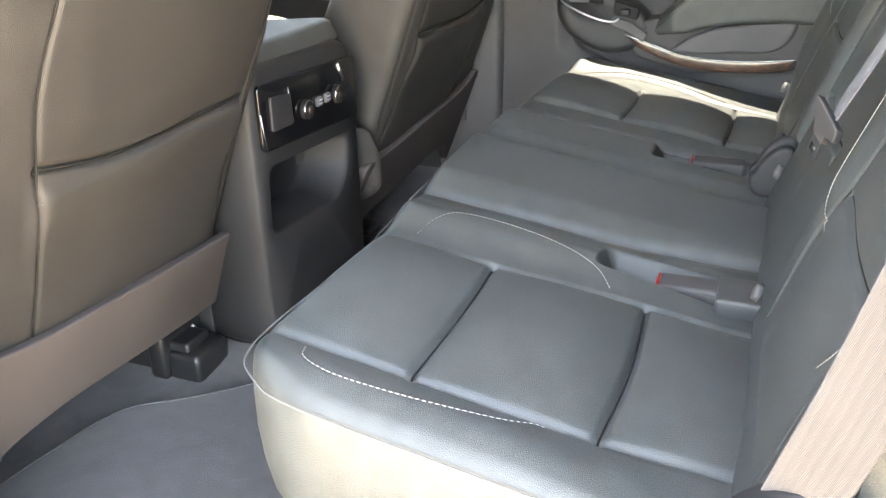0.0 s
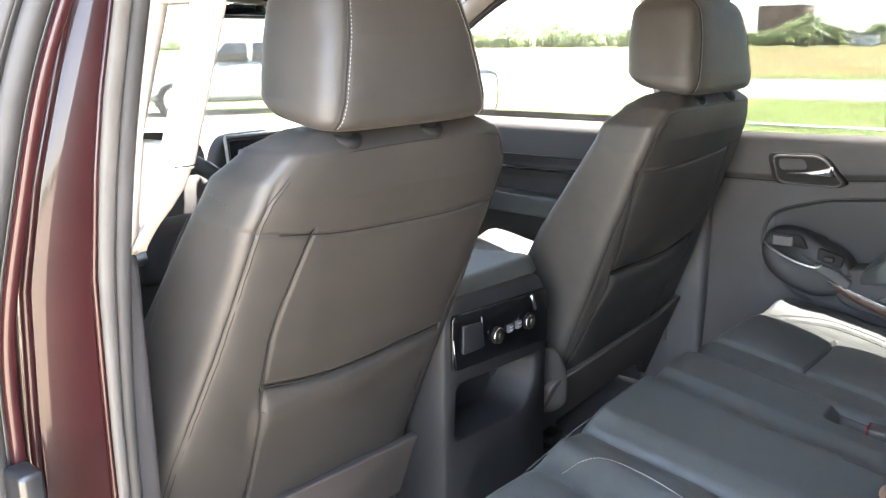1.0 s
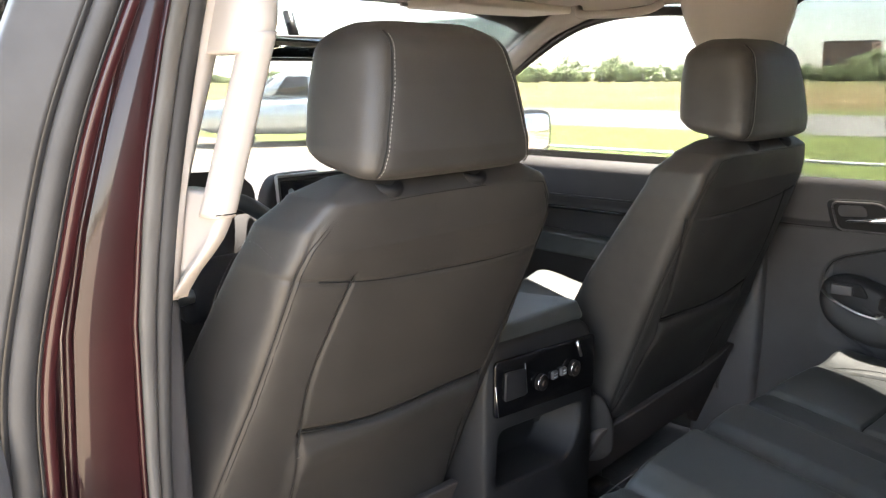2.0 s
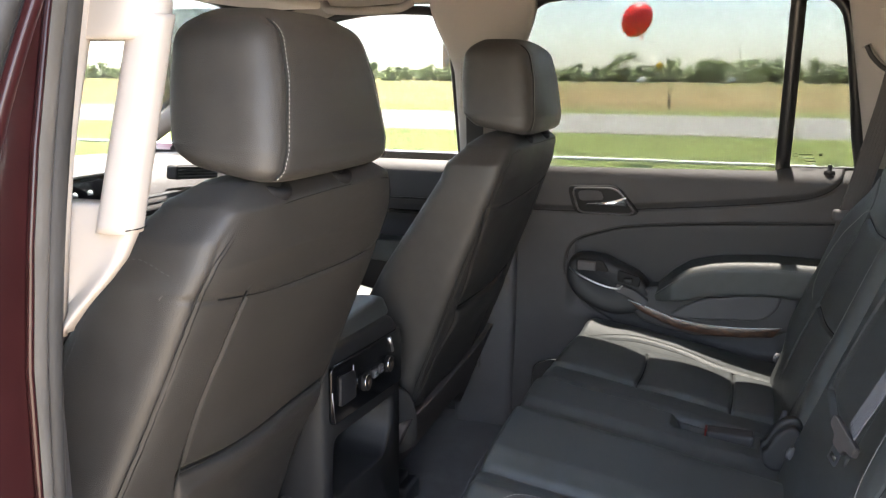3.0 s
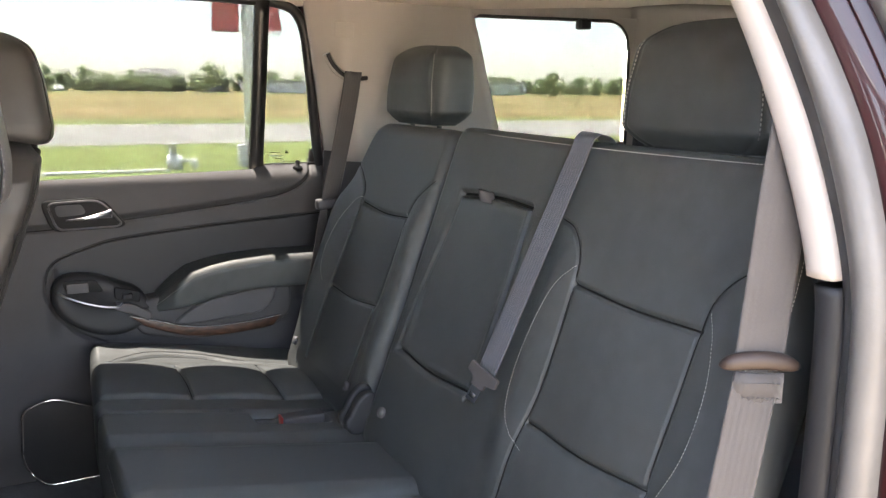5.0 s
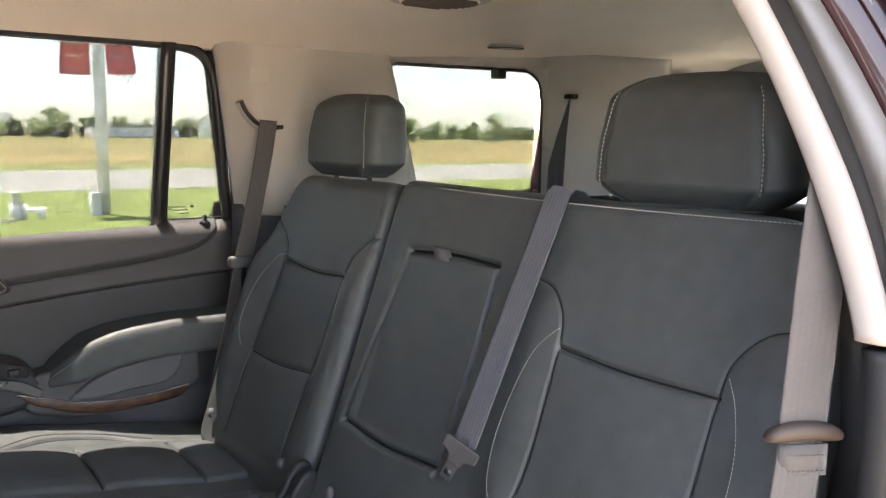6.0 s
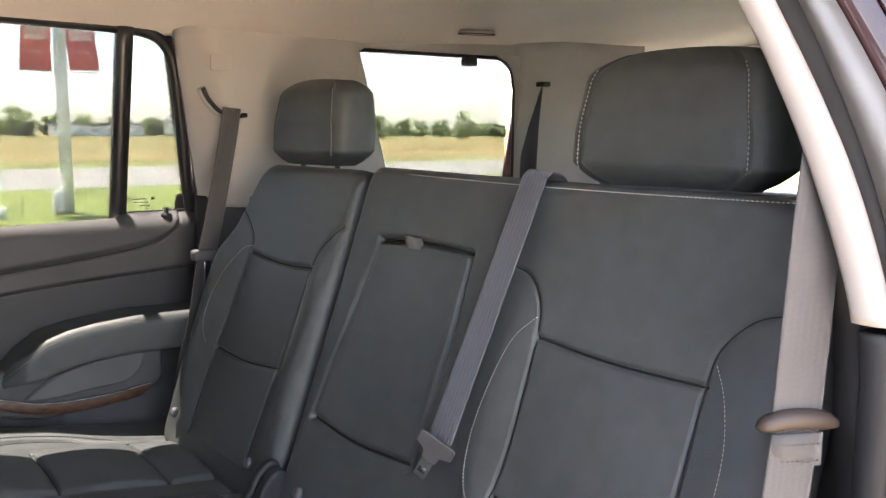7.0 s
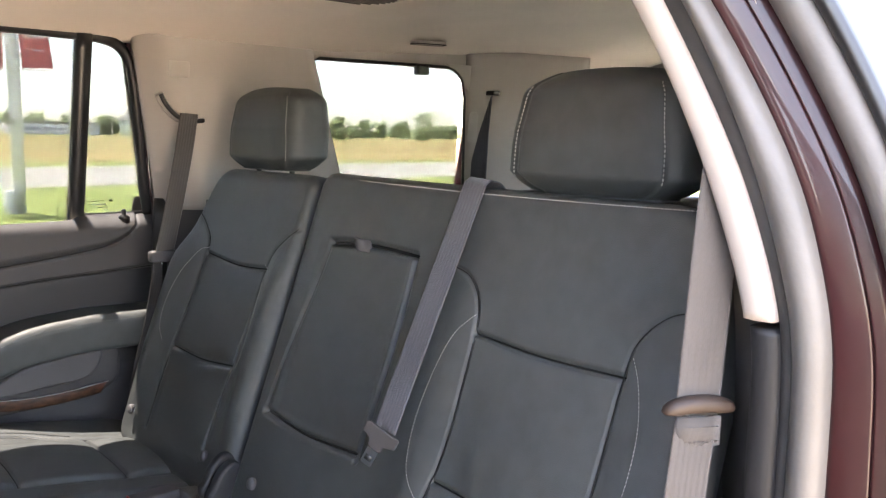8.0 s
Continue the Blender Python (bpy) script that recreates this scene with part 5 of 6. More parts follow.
# speaker
o = rounded([(.505, .60), (.497, .728), (.435, .752), (.30, .70), (.30, .535), (.465, .530)], [.03, .02, .03, .03, .03, .035], 7)
spk = part("speaker_grille", slab([tuple(p) for p in o], lambda u, v, n: (.776 - n, u, v), .012, .004), DARK, door, "black speaker grille with a bright ring")
o2 = np.vstack([o, o[:1]])
part("ring", tube([(.763, p[0], p[1]) for p in o2], .0028, 8), CHROME, spk)
# window frame, bar, glass
fr = [(-.275, 1.285), (-.256, 1.38), (-.237, 1.50), (-.214, 1.62), (-.192, 1.668), (-.150, 1.692), (-.05, 1.699), (.20, 1.703), (.44, 1.700), (.515, 1.68), (.545, 1.63), (.552, 1.50), (.548, 1.28)]
fr = curve(fr, 120)
frame_pts = [(.842 - lean(z), y, z) for y, z in fr]
part("window_frame", tube(frame_pts, .013, 10), BLACK, door, "black window frame")
part("window_seal", tube([(.835 - lean(z), y - (.030 if y < -.14 else 0), z + (.022 if z > 1.66 else 0)) for y, z in fr[:70]], .015, 10), RUBBER, door)
part("window_seal", tube([(.825 - lean(z), y - (.055 if y < -.14 else 0), z + (.036 if z > 1.66 else 0)) for y, z in fr[:62]], .012, 10), RUBBER, door)
part("division_bar", loft([[(.842 - lean(z) + a, y + .0, z) for a, y in ((-.014, -.083), (-.018, -.098), (-.014, -.116), (.012, -.116), (.012, -.083))] for z in np.linspace(1.275, 1.70, 12)]), BLACK, door)
part("glass", surface(lambda y, z: (.848 - lean(z), y, z), [.555, .2, -.09], np.linspace(1.25, 1.71, 4), .004, (1, 0, 0)), TINTED, door)
part("quarter_glass", surface(lambda z, t: (.850 - lean(z), -.105 - t * (.16 - .17 * max(0, z - 1.3)), z), np.linspace(1.28, 1.695, 6), np.linspace(0, 1, 3), .004, (1, 0, 0)), TINTED, door)
part("bottom_seal", tube([(.842, y, 1.287) for y in np.linspace(-.10, -.265, 12)], .004, 6), BLACK, door)
for i, (y0, y1, z) in enumerate(((-.135, -.165, 1.318), (-.135, -.17, 1.310), (-.15, -.175, 1.302), (-.165, -.175, 1.296))):
    part("etched_mark", rbox(.8395 - lean(z), .8405 - lean(z), y1, y0, z, z + .0022, 0), ICON if i % 2 else BLACK, door)
part("etched_mark", tube([(.838, -.128 + .005 * math.cos(t), 1.317 + .004 * math.sin(t)) for t in np.linspace(0, 6.283, 17)[:-1]], .0008, 5, True), BLACK, door)
part("etched_mark", rbox(.838, .839, -.188, -.180, 1.316, 1.324, 0), BLACK, door)

# ---- far front door and B pillar ----
fd = thing("front_door", (.83, 1.1, .5), "closed front passenger door with dark panel and mirror", "car door", "car doors")


def fdoor(y, z):
    n = .014 * float(step(1.145, 1.16, np.array(z))) - .01 * float(1 - step(1.10, 1.12, np.array(z)))
    dr = max(0, (z - 1.235) / .045)
    return (.80 - n + .045 * min(1, dr) ** 2, y, z)


part("panel", surface(fdoor, np.linspace(.66, 1.85, 40), np.linspace(.54, 1.272, 90)), PLASTIC, fd)
part("outer_skin", surface(lambda y, z: (.975 - .02 * ((z - .9) / .4) ** 2 - .33 * max(0, z - 1.25), y, z), np.linspace(.64, 1.85, 12), np.linspace(.45, 1.28, 12), .01, (-1, 0, 0)), PAINT, fd)
part("trim_strip", tube([(.782, y, 1.128) for y in np.linspace(.68, 1.4, 20)], .006, 6), GLOSS, fd)
part("trim_strip", tube([(.782, y, 1.165) for y in np.linspace(.68, 1.4, 20)], .004, 6), BLACK, fd)
part("armrest", pad(rounded([(.80, .98), (1.3, 1.0), (1.3, 1.06), (.80, 1.05)], .02), lambda u, v, m: (.74 - m, u, v), lambda u, v: 0 * u, .02, .07, 16, 80), LEATHER, fd)
ff = curve([(.735, 1.27), (.738, 1.45), (.742, 1.60), (.765, 1.655), (.83, 1.672), (1.0, 1.668), (1.15, 1.632), (1.35, 1.53), (1.55, 1.40), (1.70, 1.27)], 90)
part("window_frame", tube([(.842 - lean(z), y, z) for y, z in ff], .012, 8), BLACK, fd)
part("glass", surface(lambda y, z: (.848 - lean(z), y, z), [.73, 1.1, 1.7], [1.265, 1.45, 1.69], .004, (1, 0, 0)), GLASS, fd)
mir = part("mirror_housing", loft([[(1.06 + .105 * a * k, y, 1.325 + .075 * b * k) for a, b in zip(*sq_ring(0, 0, 1, 1, 4, 32))] for y, k in ((1.50, 1.0), (1.53, 1.02), (1.60, .9), (1.66, .5))]), BLACK, fd)
part("mirror_glass", slab([(1.06 + .09 * math.copysign(abs(math.cos(t)) ** .5, math.cos(t)), 1.325 + .062 * math.copysign(abs(math.sin(t)) ** .5, math.sin(t))) for t in np.linspace(0, 6.283, 33)[:-1]], lambda u, v, n: (u, 1.498 - n, v), .003, 0), MIRROR, mir)
part("mirror_arm", rbox(.87, .99, 1.55, 1.62, 1.255, 1.29, .01), BLACK, mir)


def b_pillar(z, t):
    """Taupe inner trim of the far B-pillar, widening towards the roof."""
    w = .085 + .055 * float(step(1.50, 1.69, np.array(z)))
    mid = .645
    y = mid + w * (2 * t - 1) * (1.0 if t < .5 else 1.0)
    return (.812 - lean(z) * 1.02 - .03 * (1 - (2 * t - 1) ** 4), y, z)


part("trim_b_pillar", surface(b_pillar, np.linspace(1.26, 1.71, 30), np.linspace(0, 1, 20), .02, (1, 0, 0)), CREAM, None, "taupe trim of the far middle pillar", kind="structure")
part("trim_b_lower", rbox(.765, .90, .56, .73, .52, 1.262, .02, 3), PLASTIC_G, None, "dark lower trim of the far middle pillar", kind="structure")
fb = thing("seat_belt", (.73, .66, 1.0), "grey front seat belt hanging on the middle pillar", "seat belt")
part("webbing", strap(curve([(.715, .665, 1.50), (.74, .668, 1.35), (.76, .67, 1.15), (.755, .67, .70)], 30), (0, 1, 0), .047), WEB, fb)
part("guide", rbox(.70, .73, .635, .70, 1.49, 1.515, .008, 3), CREAM, fb)
part("height_slide", rbox(.715, .735, .63, .705, 1.42, 1.62, .008, 3), CREAM, fb)


# ---- near B-pillar, seen from behind through the open doorway ----
def band(za, rows, bulge, y0, sgn, label, name, material, thick=.03, zlo=None, zhi=None, tilt=0.0):
    """A strip of the door opening between two lines that run up the pillar. rows: (x outer, x inner) by height."""
    zz = np.linspace(za[0], za[-1], 140)
    ker = np.hanning(25) / np.hanning(25).sum()

    def glide(vals):
        v = np.interp(zz, za, vals)
        return np.convolve(np.concatenate([2 * v[0] - v[12:0:-1], v, 2 * v[-1] - v[-2:-14:-1]]), ker, "valid")

    xo, xi, yy = glide([r[0] for r in rows]), glide([r[1] for r in rows]), glide(y0)
    keep = (zz >= (zlo or 0) - 1e-6) & (zz <= (zhi or 9) + 1e-6)
    zz, xo, xi, yy = zz[keep], xo[keep], xi[keep], yy[keep]
    rings = []
    for z, a, b, y in zip(zz, xo, xi, yy):
        t = np.linspace(0, 1, 11)
        front = [(a + (b - a) * q, y + sgn * bulge * max(0, math.sin(q * math.pi)) ** .7 + tilt * q, z) for q in t]
        back = [(b, y - sgn * thick, z), (a, y - sgn * thick, z)]
        rings.append(front + back)
    return part(name, loft(rings), material, None, label, kind="structure")


ZB = [.48, .80, 1.09, 1.25, 1.36, 1.44, 1.55, 1.74]
BY = .598
XL = [-.948, -.944, -.940, -.930, -.905, -.880, -.845, -.772]
XM = [-.868, -.866, -.864, -.860, -.846, -.832, -.806, -.752]
XP = [-.832, -.830, -.826, -.813, -.797, -.781, -.755, -.704]
XS = [a + .56 * (b - a) for a, b in zip(XM, XP)]
band(ZB, list(zip(XL, XM)), .004, [BY - .002] * 8, -1, "glossy dark maroon painted door jamb", "jamb_b", PAINT, .06, tilt=-.012)
zz = np.linspace(.48, 1.74, 60)
part("jamb_edge", tube([(float(np.interp(z, ZB, XL)), BY - .003, float(z)) for z in zz], .0065, 10), PAINT, None, "rounded maroon edge of the door jamb", kind="structure")
part("jamb_lip", tube([(float(np.interp(z, ZB, XM)) - .002, BY - .017, float(z)) for z in zz], .0035, 8), PAINT, None, "thin maroon flange beside the door seal", kind="structure")
band(ZB, list(zip(XM, XS)), .008, [BY - .008] * 8, -1, "grey rubber door seal", "seal_b", SEAL, .05)
band(ZB, list(zip(XS, XP)), .006, [BY - .006] * 8, -1, "dark rubber lip of the door seal", "seal_b_lip", RUBBER, .05)


def hole_x(z):
    return -.773 + .325 * (z - 1.38)


rings = []
for z in np.linspace(1.262, 1.72, 40):
    a, b = float(np.interp(z, ZB, XP)), hole_x(z)
    rings.append([(x, y, z) for x, y in ((a, .600), (a + .010, .595), (a + .6 * (b - a), .600), (b - .006, .606), (b + .001, .614), (b + .004, .66), (b, .72), (a, .73))])
part("trim_b_near", loft(rings), CREAM, None, "taupe trim of the near middle pillar", kind="structure")
part("trim_b_near_lower", rbox(-.83, -.785, .615, .74, .52, 1.26, .015, 3), PLASTIC, None, "dark lower trim of the near middle pillar", kind="structure")
# grab handle: a bar standing off the pillar between two solid feet
gh = thing("grab_handle", (-.80, .45, 1.32), "taupe moulded grab handle on the middle pillar", "grab handle")


def bar_x(z):
    return -.772 + .335 * (z - 1.36)


rings = []
for z in np.linspace(1.36, 1.56, 30):
    x, y = sq_ring(bar_x(z), .551, .0165, .0205, 3.0, 32)
    rings.append(np.stack([x, y, np.full(32, z)], 1))
part("grip", loft(rings), CREAM, gh)


def foot(zs, yf, name):
    rings = []
    for z in zs:
        y0 = float(np.interp(z, *yf))
        a, b = float(np.interp(z, ZB, XP)) + .012, bar_x(z) + .0165
        a = a + (b - .02 - a) * .35 * max(0, min(1, (z - 1.30) / .08)) * (z < 1.45)
        o = rounded([(a, .60), (a + .004, y0 + .026), (b - .026, y0), (b, y0 + .006), (b + .002, .60), (b, .64), (a, .64)], [.004, .012, .014, .012, .004, .004, .004], 6)
        rings.append([(q[0], q[1], z) for q in o])
    part(name, loft(rings), CREAM, gh)


foot(np.concatenate([np.linspace(1.262, 1.372, 22), [1.380, 1.384]]), ([1.26, 1.29, 1.315, 1.335, 1.36, 1.376, 1.384], [.598, .575, .553, .539, .5305, .532, .545]), "lower_foot")
foot(np.concatenate([[1.536, 1.540], np.linspace(1.548, 1.64, 18)]), ([1.536, 1.548, 1.57, 1.61, 1.64], [.545, .532, .531, .545, .58]), "upper_foot")
part("cover_joint", tube([(-.785, .5335, 1.3635), (-.77, .5295, 1.3635), (-.755, .534, 1.3635)], .0007, 5), SEAM, gh)
# striker on the jamb
st = thing("door_striker", (-.95, .56, 1.03), "bright metal hinge and latch hardware on the door jamb", "latch")
part("plate", rbox(-.99, -.965, .52, .56, .94, 1.09, .006), BLACK, st)
part("loop", tube([(-.962 + .012 * math.cos(t), .512, 1.02 + .035 * math.sin(t)) for t in np.linspace(0, 6.283, 25)[:-1]], .006, 8, True), CHROME, st)
part("bolt", tube([(-.968, .515, .965), (-.968, .498, .965)], [.013, .011], 10), CHROME, st)

# near front door: outer skin, applique, inner panel
nf = thing("front_door", (-.9, 1.1, .5), "closed front driver door, dark maroon outside", "car door", "car doors")
part("outer_skin", surface(lambda y, z: (-.975 + .02 * ((z - .9) / .4) ** 2 + .33 * max(0, z - 1.25), y, z), np.linspace(.64, 1.85, 12), np.linspace(.45, 1.28, 12), .01, (1, 0, 0)), PAINT, nf)
part("panel", surface(lambda y, z: (-.80, y, z), np.linspace(.75, 1.85, 8), np.linspace(.54, 1.26, 8), .02, (-1, 0, 0)), PLASTIC, nf)
part("window_frame", tube([(-.842 + lean(z), y, z) for y, z in ff], .012, 8), BLACK, nf)
part("glass", surface(lambda y, z: (-.848 + lean(z), y, z), [.73, 1.1, 1.7], [1.265, 1.45, 1.69], .004, (-1, 0, 0)), GLASS, nf)

# open rear door, swung out on its hinges
od = thing("rear_door", (-.99, .585, .5), "rear car door standing open on its front hinges", "car door", "car doors")
ZD = [.48, .90, 1.20, 1.25, 1.30, 1.36, 1.425, 1.50, 1.56, 1.70]
XD = [-.968, -.966, -.964, -.956, -.944, -.930, -.916, -.894, -.868, -.812]
YD = [.560, .560, .558, .556, .552, .546, .540, .531, .523, .506]


def off(d):
    return [x - d for x in XD]


band(ZD, list(zip(off(.012), XD)), .002, YD, -1, "", "shut_flange", PAINT, .05)
# both gap strips are solid black and stand for shade between the edge parts
band(ZD, list(zip(off(.017), off(.012))), .001, [y + .006 for y in YD], -1, "", "gap", BLACK, .04)
band(ZD, list(zip(off(.042), off(.017))), .007, [y + .004 for y in YD], -1, "", "edge_seal", RUBBER, .04)
band(ZD, list(zip(off(.050), off(.042))), .001, [y + .008 for y in YD], -1, "", "gap", BLACK, .04)
band(ZD, list(zip(off(.098), off(.050))), .002, [y + .040 for y in YD], -1, "", "window_post", RUBBER, .02, 1.18, None, -.035)
for ob in [o for o in bpy.data.objects if o.name.split(".")[0] in ("shut_flange", "gap", "edge_seal", "window_post") and o.parent is None]:
    ob.data.transform(Matrix.Translation(-ORG[od]))
    ob.parent = od
    ORG[ob] = ORG[od]
    tagged(ob)
DX, DY = -math.cos(radians(12)), math.sin(radians(12))


def open_door(a, z, m):
    """a: along the door from its hinges; m: towards its inner side."""
    return (-1.015 + DX * a, .585 + DY * a - m, z)


part("inner_panel", surface(lambda a, z: open_door(a, z, .04 - .02 * float(step(1.12, 1.2, np.array(z)))), np.linspace(0, .90, 20), np.linspace(.5, 1.20, 40), .02, (0, 1, 0)), PLASTIC, od)
part("outer_skin", surface(lambda a, z: open_door(a, z, -.09 + .03 * ((z - .9) / .4) ** 2), np.linspace(0, .90, 12), np.linspace(.45, 1.22, 12), .01, (0, -1, 0)), PAINT, od)
part("window_rail", loft([[open_door(a, z + dz, m) for dz, m in ((0, -.02), (0, .03), (.05, .03), (.05, -.02))] for a, z in ((-.10, 1.66), (.4, 1.68), (.75, 1.66), (.90, 1.20))]), BLACK, od)
part("glass", surface(lambda a, z: open_door(a, z, .0), [.03, .78], [1.19, 1.67], .004, (0, 1, 0)), GLASS, od)

# ---- near C-pillar, the rear side of the doorway ----
ZC = [.48, .80, 1.07, 1.308, 1.45, 1.57, 1.70]
YC = [-.20, -.215, -.22, -.22, -.212, -.20, -.17]
cols = {0: [-.812, -.812, -.812, -.812, -.763, -.709, -.640], 1: [-.845, -.845, -.845, -.843, -.797, -.738, -.672], 2: [-.857, -.857, -.857, -.855, -.813, -.760, -.695],
        3: [-.893, -.893, -.893, -.890, -.853, -.790, -.715], 4: [-.932, -.932, -.932, -.924, -.883, -.820, -.745], 5: [-.957, -.957, -.957, -.948, -.905, -.842, -.768],
        6: [-.992, -.992, -.990, -.980, -.942, -.883, -.810], 7: [-1.004, -1.004, -1.002, -.993, -.958, -.901, -.830]}


def c_band(i, bulge, dy, label, name, material, thick=.03, z0=0, z1=7, tilt=0.0):
    band(ZC, list(zip(cols[i + 1], cols[i])), bulge, [y + dy for y in YC], 1, label, name, material, thick, ZC[z0], ZC[z1 - 1], tilt)


c_band(0, .004, .006, "taupe trim edge of the rear pillar", "trim_c_near", CREAM, .05, 3, 7)
c_band(0, .008, -.004, "dark lower trim of the rear pillar", "trim_c_lower", DARK, .05, 0, 4)
c_band(1, .003, -.006, "dark rubber lip of the rear pillar door seal", "seal_c_lip", RUBBER, .05)
c_band(2, .014, -.002, "pale grey rubber door seal on the rear pillar", "seal_c", SEAL, .05)
c_band(3, .002, -.024, "glossy dark maroon rear door jamb", "jamb_c", PAINT, .05, 0, 7, .012)
c_band(4, .001, -.036, "glossy maroon edge of the rear door jamb", "jamb_c_edge", PAINT, .05, 0, 7, .014)
c_band(5, .012, -.020, "grey outer door seal on the rear pillar", "seal_c_outer", SEAL, .05)
c_band(6, .006, -.018, "black rubber edge strip of the quarter panel", "seal_c_edge", BLACK, .05)
part("sill_plate", rbox(-.99, -.80, -.22, .56, .48, .535, .02, 3), PLASTIC, None, "dark plastic step plate in the doorway", kind="structure")

# ---- seat belts ----
nb = thing("seat_belt", (-.78, -.15, .6), "pale grey shoulder belt of the outer rear seat with plastic guide", "seat belt", "rear seat belts")
PL = Vector((-.768, -.200, 1.214))
AC = Vector((.49, .87, 0)).normalized()
OUT = Vector((-.87, .49, 0)).normalized()
up_pts = curve([(-.752, -.275, 1.57), (-.764, -.235, 1.48), (-.766, -.220, 1.40), (-.767, -.210, 1.31), (PL.x, PL.y, PL.z + .005)], 40)
lo_pts = curve([(PL.x, PL.y, PL.z - .005), (-.772, -.175, 1.10), (-.776, -.155, 1.02), (-.78, -.13, .93), (-.785, -.09, .75)], 40)
part("webbing", strap(up_pts, AC, .050), WEB, nb)
part("webbing", strap(lo_pts, AC, .048), WEB, nb)
part("fold", strap([tuple(PL + OUT * .003 + Vector((0, 0, -q))) for q in (.010, .025, .042)], AC, .051, .0032, 1), WEB, nb, "stitched webbing fold")
for q in (.020, .036):
    part("stitching", stitches([tuple(PL + OUT * .0072 + AC * (.042 * k) + Vector((0, 0, -q))) for k in np.linspace(-.5, .5, 20)], .003, .002, .0007), PLASTIC, nb)
rings = []
for k in np.linspace(-1, 1, 25):
    e = math.sqrt(max(0.02, 1 - abs(k) ** 5))
    c0 = PL + AC * (.042 * k) + OUT * .003 + Vector((0, 0, .004 - .006 * k * k))
    rings.append([tuple(c0 + OUT * (.010 * e * math.cos(a)) + Vector((0, 0, 1)) * (.0098 * e * (1 - .15 * k * k) * math.copysign(abs(math.sin(a)) ** .8, math.sin(a)))) for a in np.linspace(0, 6.283, 17)[:-1]])
part("guide", loft(rings), BUCKLE_G, nb, "grey-brown plastic belt guide")


def tongue(ob, p, d, n, size=1.0):
    """A belt tongue with its plastic head; d: down along the belt, n: out of the seat."""
    p, d, n = Vector(p), Vector(d).normalized(), Vector(n).normalized()
    w = d.cross(n).normalized()

    def put(u, v, m):
        return tuple(p + w * u * size + d * v * size + n * m * size)

    head = part("tongue_head", slab([tuple(q) for q in rounded([(-.029, -.016), (.029, -.016), (.030, .004), (.013, .010), (.012, .024), (-.012, .024), (-.013, .010), (-.030, .004)], .005)], lambda u, v, m: put(u, v, m - .006), .012, .003, 3), PLASTIC, ob, "dark plastic tongue head")
    part("tongue_plate", slab([tuple(q) for q in rounded([(-.0095, .02), (.0095, .02), (.0095, .054), (-.0095, .054)], .004)], lambda u, v, m: put(u, v, m), .0025, .0008), STEEL, head, "bright metal tongue")
    part("tongue_slot", slab([(-.006, .036), (.006, .036), (.006, .046), (-.006, .046)], lambda u, v, m: put(u, v, m + .0026), .0006, 0), BLACK, head)


mb = thing("seat_belt", (-.28, -.2, 1.0), "grey centre belt crossing the top of the bench", "seat belt", "rear seat belts")
top_p = on_back(-.318, 1.4255, .004)
mid_pts = np.vstack([curve([on_back(-.312, 1.40, -.07), on_back(-.316, 1.426, -.025), top_p], 16), curve([on_back(-.3175, 1.415, .012), (-.300, -.150, 1.068)], 40)])
part("webbing", strap(mid_pts, (1, .0, .06), .047), WEB_D, mb)
tongue(mb, (-.298, -.142, 1.057), (.45, .16, -.85), (-.60, .70, .36), .95)
fbelt = thing("seat_belt", (.66, -.25, .9), "grey shoulder belt running from the pillar slot to the far seat", "seat belt", "rear seat belts")
part("webbing", strap(curve([(.652, -.305, 1.53), (.654, -.29, 1.44), (.660, -.262, 1.30), (.666, -.24, 1.20)], 30), (-.2, 1, .05), .05), WEB, fbelt)
part("webbing", strap(curve([(.667, -.238, 1.19), (.675, -.215, 1.05), (.685, -.18, .90), (.69, -.15, .70)], 30), (-.2, 1, .05), .047), WEB, fbelt)
part("guide", rbox(.655, .68, -.272, -.205, 1.185, 1.212, .009, 3), PLASTIC_G, fbelt)
part("tongue_plate", rbox(.660, .663, -.245, -.232, 1.125, 1.185, .001), CHROME, fbelt)
tb = thing("seat_belt", (.57, -1.2, 1.0), "dark blue-grey third-row belt hanging from the rear pillar", "seat belt", "rear seat belts")
part("webbing", strap([(.575, -1.19, 1.612), (.578, -1.18, 1.50), (.583, -1.17, 1.2)], (.7, .7, 0), .047), WEB_D, tb)
part("slot", rbox(.535, .612, -1.215, -1.185, 1.608, 1.622, .005, 3), BLACK, tb)

# ---- centre console ----
con = thing("centre_console", (-.015, .8, .53), "dark centre console with rear climate controls and open bin", "console")
def spread(outline, c, n=96):
    """The outline's points at even angles round a centre inside it."""
    o = np.vstack([outline, outline[:1]]) - np.asarray(c, float)
    out = []
    for t in np.linspace(0, 2 * np.pi, n, endpoint=False):
        d = np.array((math.cos(t), math.sin(t)))
        best = 0.0
        for p, q in zip(o[:-1], o[1:]):
            e = q - p
            det = d[0] * -e[1] + d[1] * e[0]
            if abs(det) > 1e-12:
                r, k = (p[0] * -e[1] + p[1] * e[0]) / det, (d[0] * p[1] - d[1] * p[0]) / det
                if r > 0 and -1e-9 <= k <= 1 + 1e-9:
                    best = max(best, r)
        out.append(np.asarray(c) + d * best)
    return np.array(out)


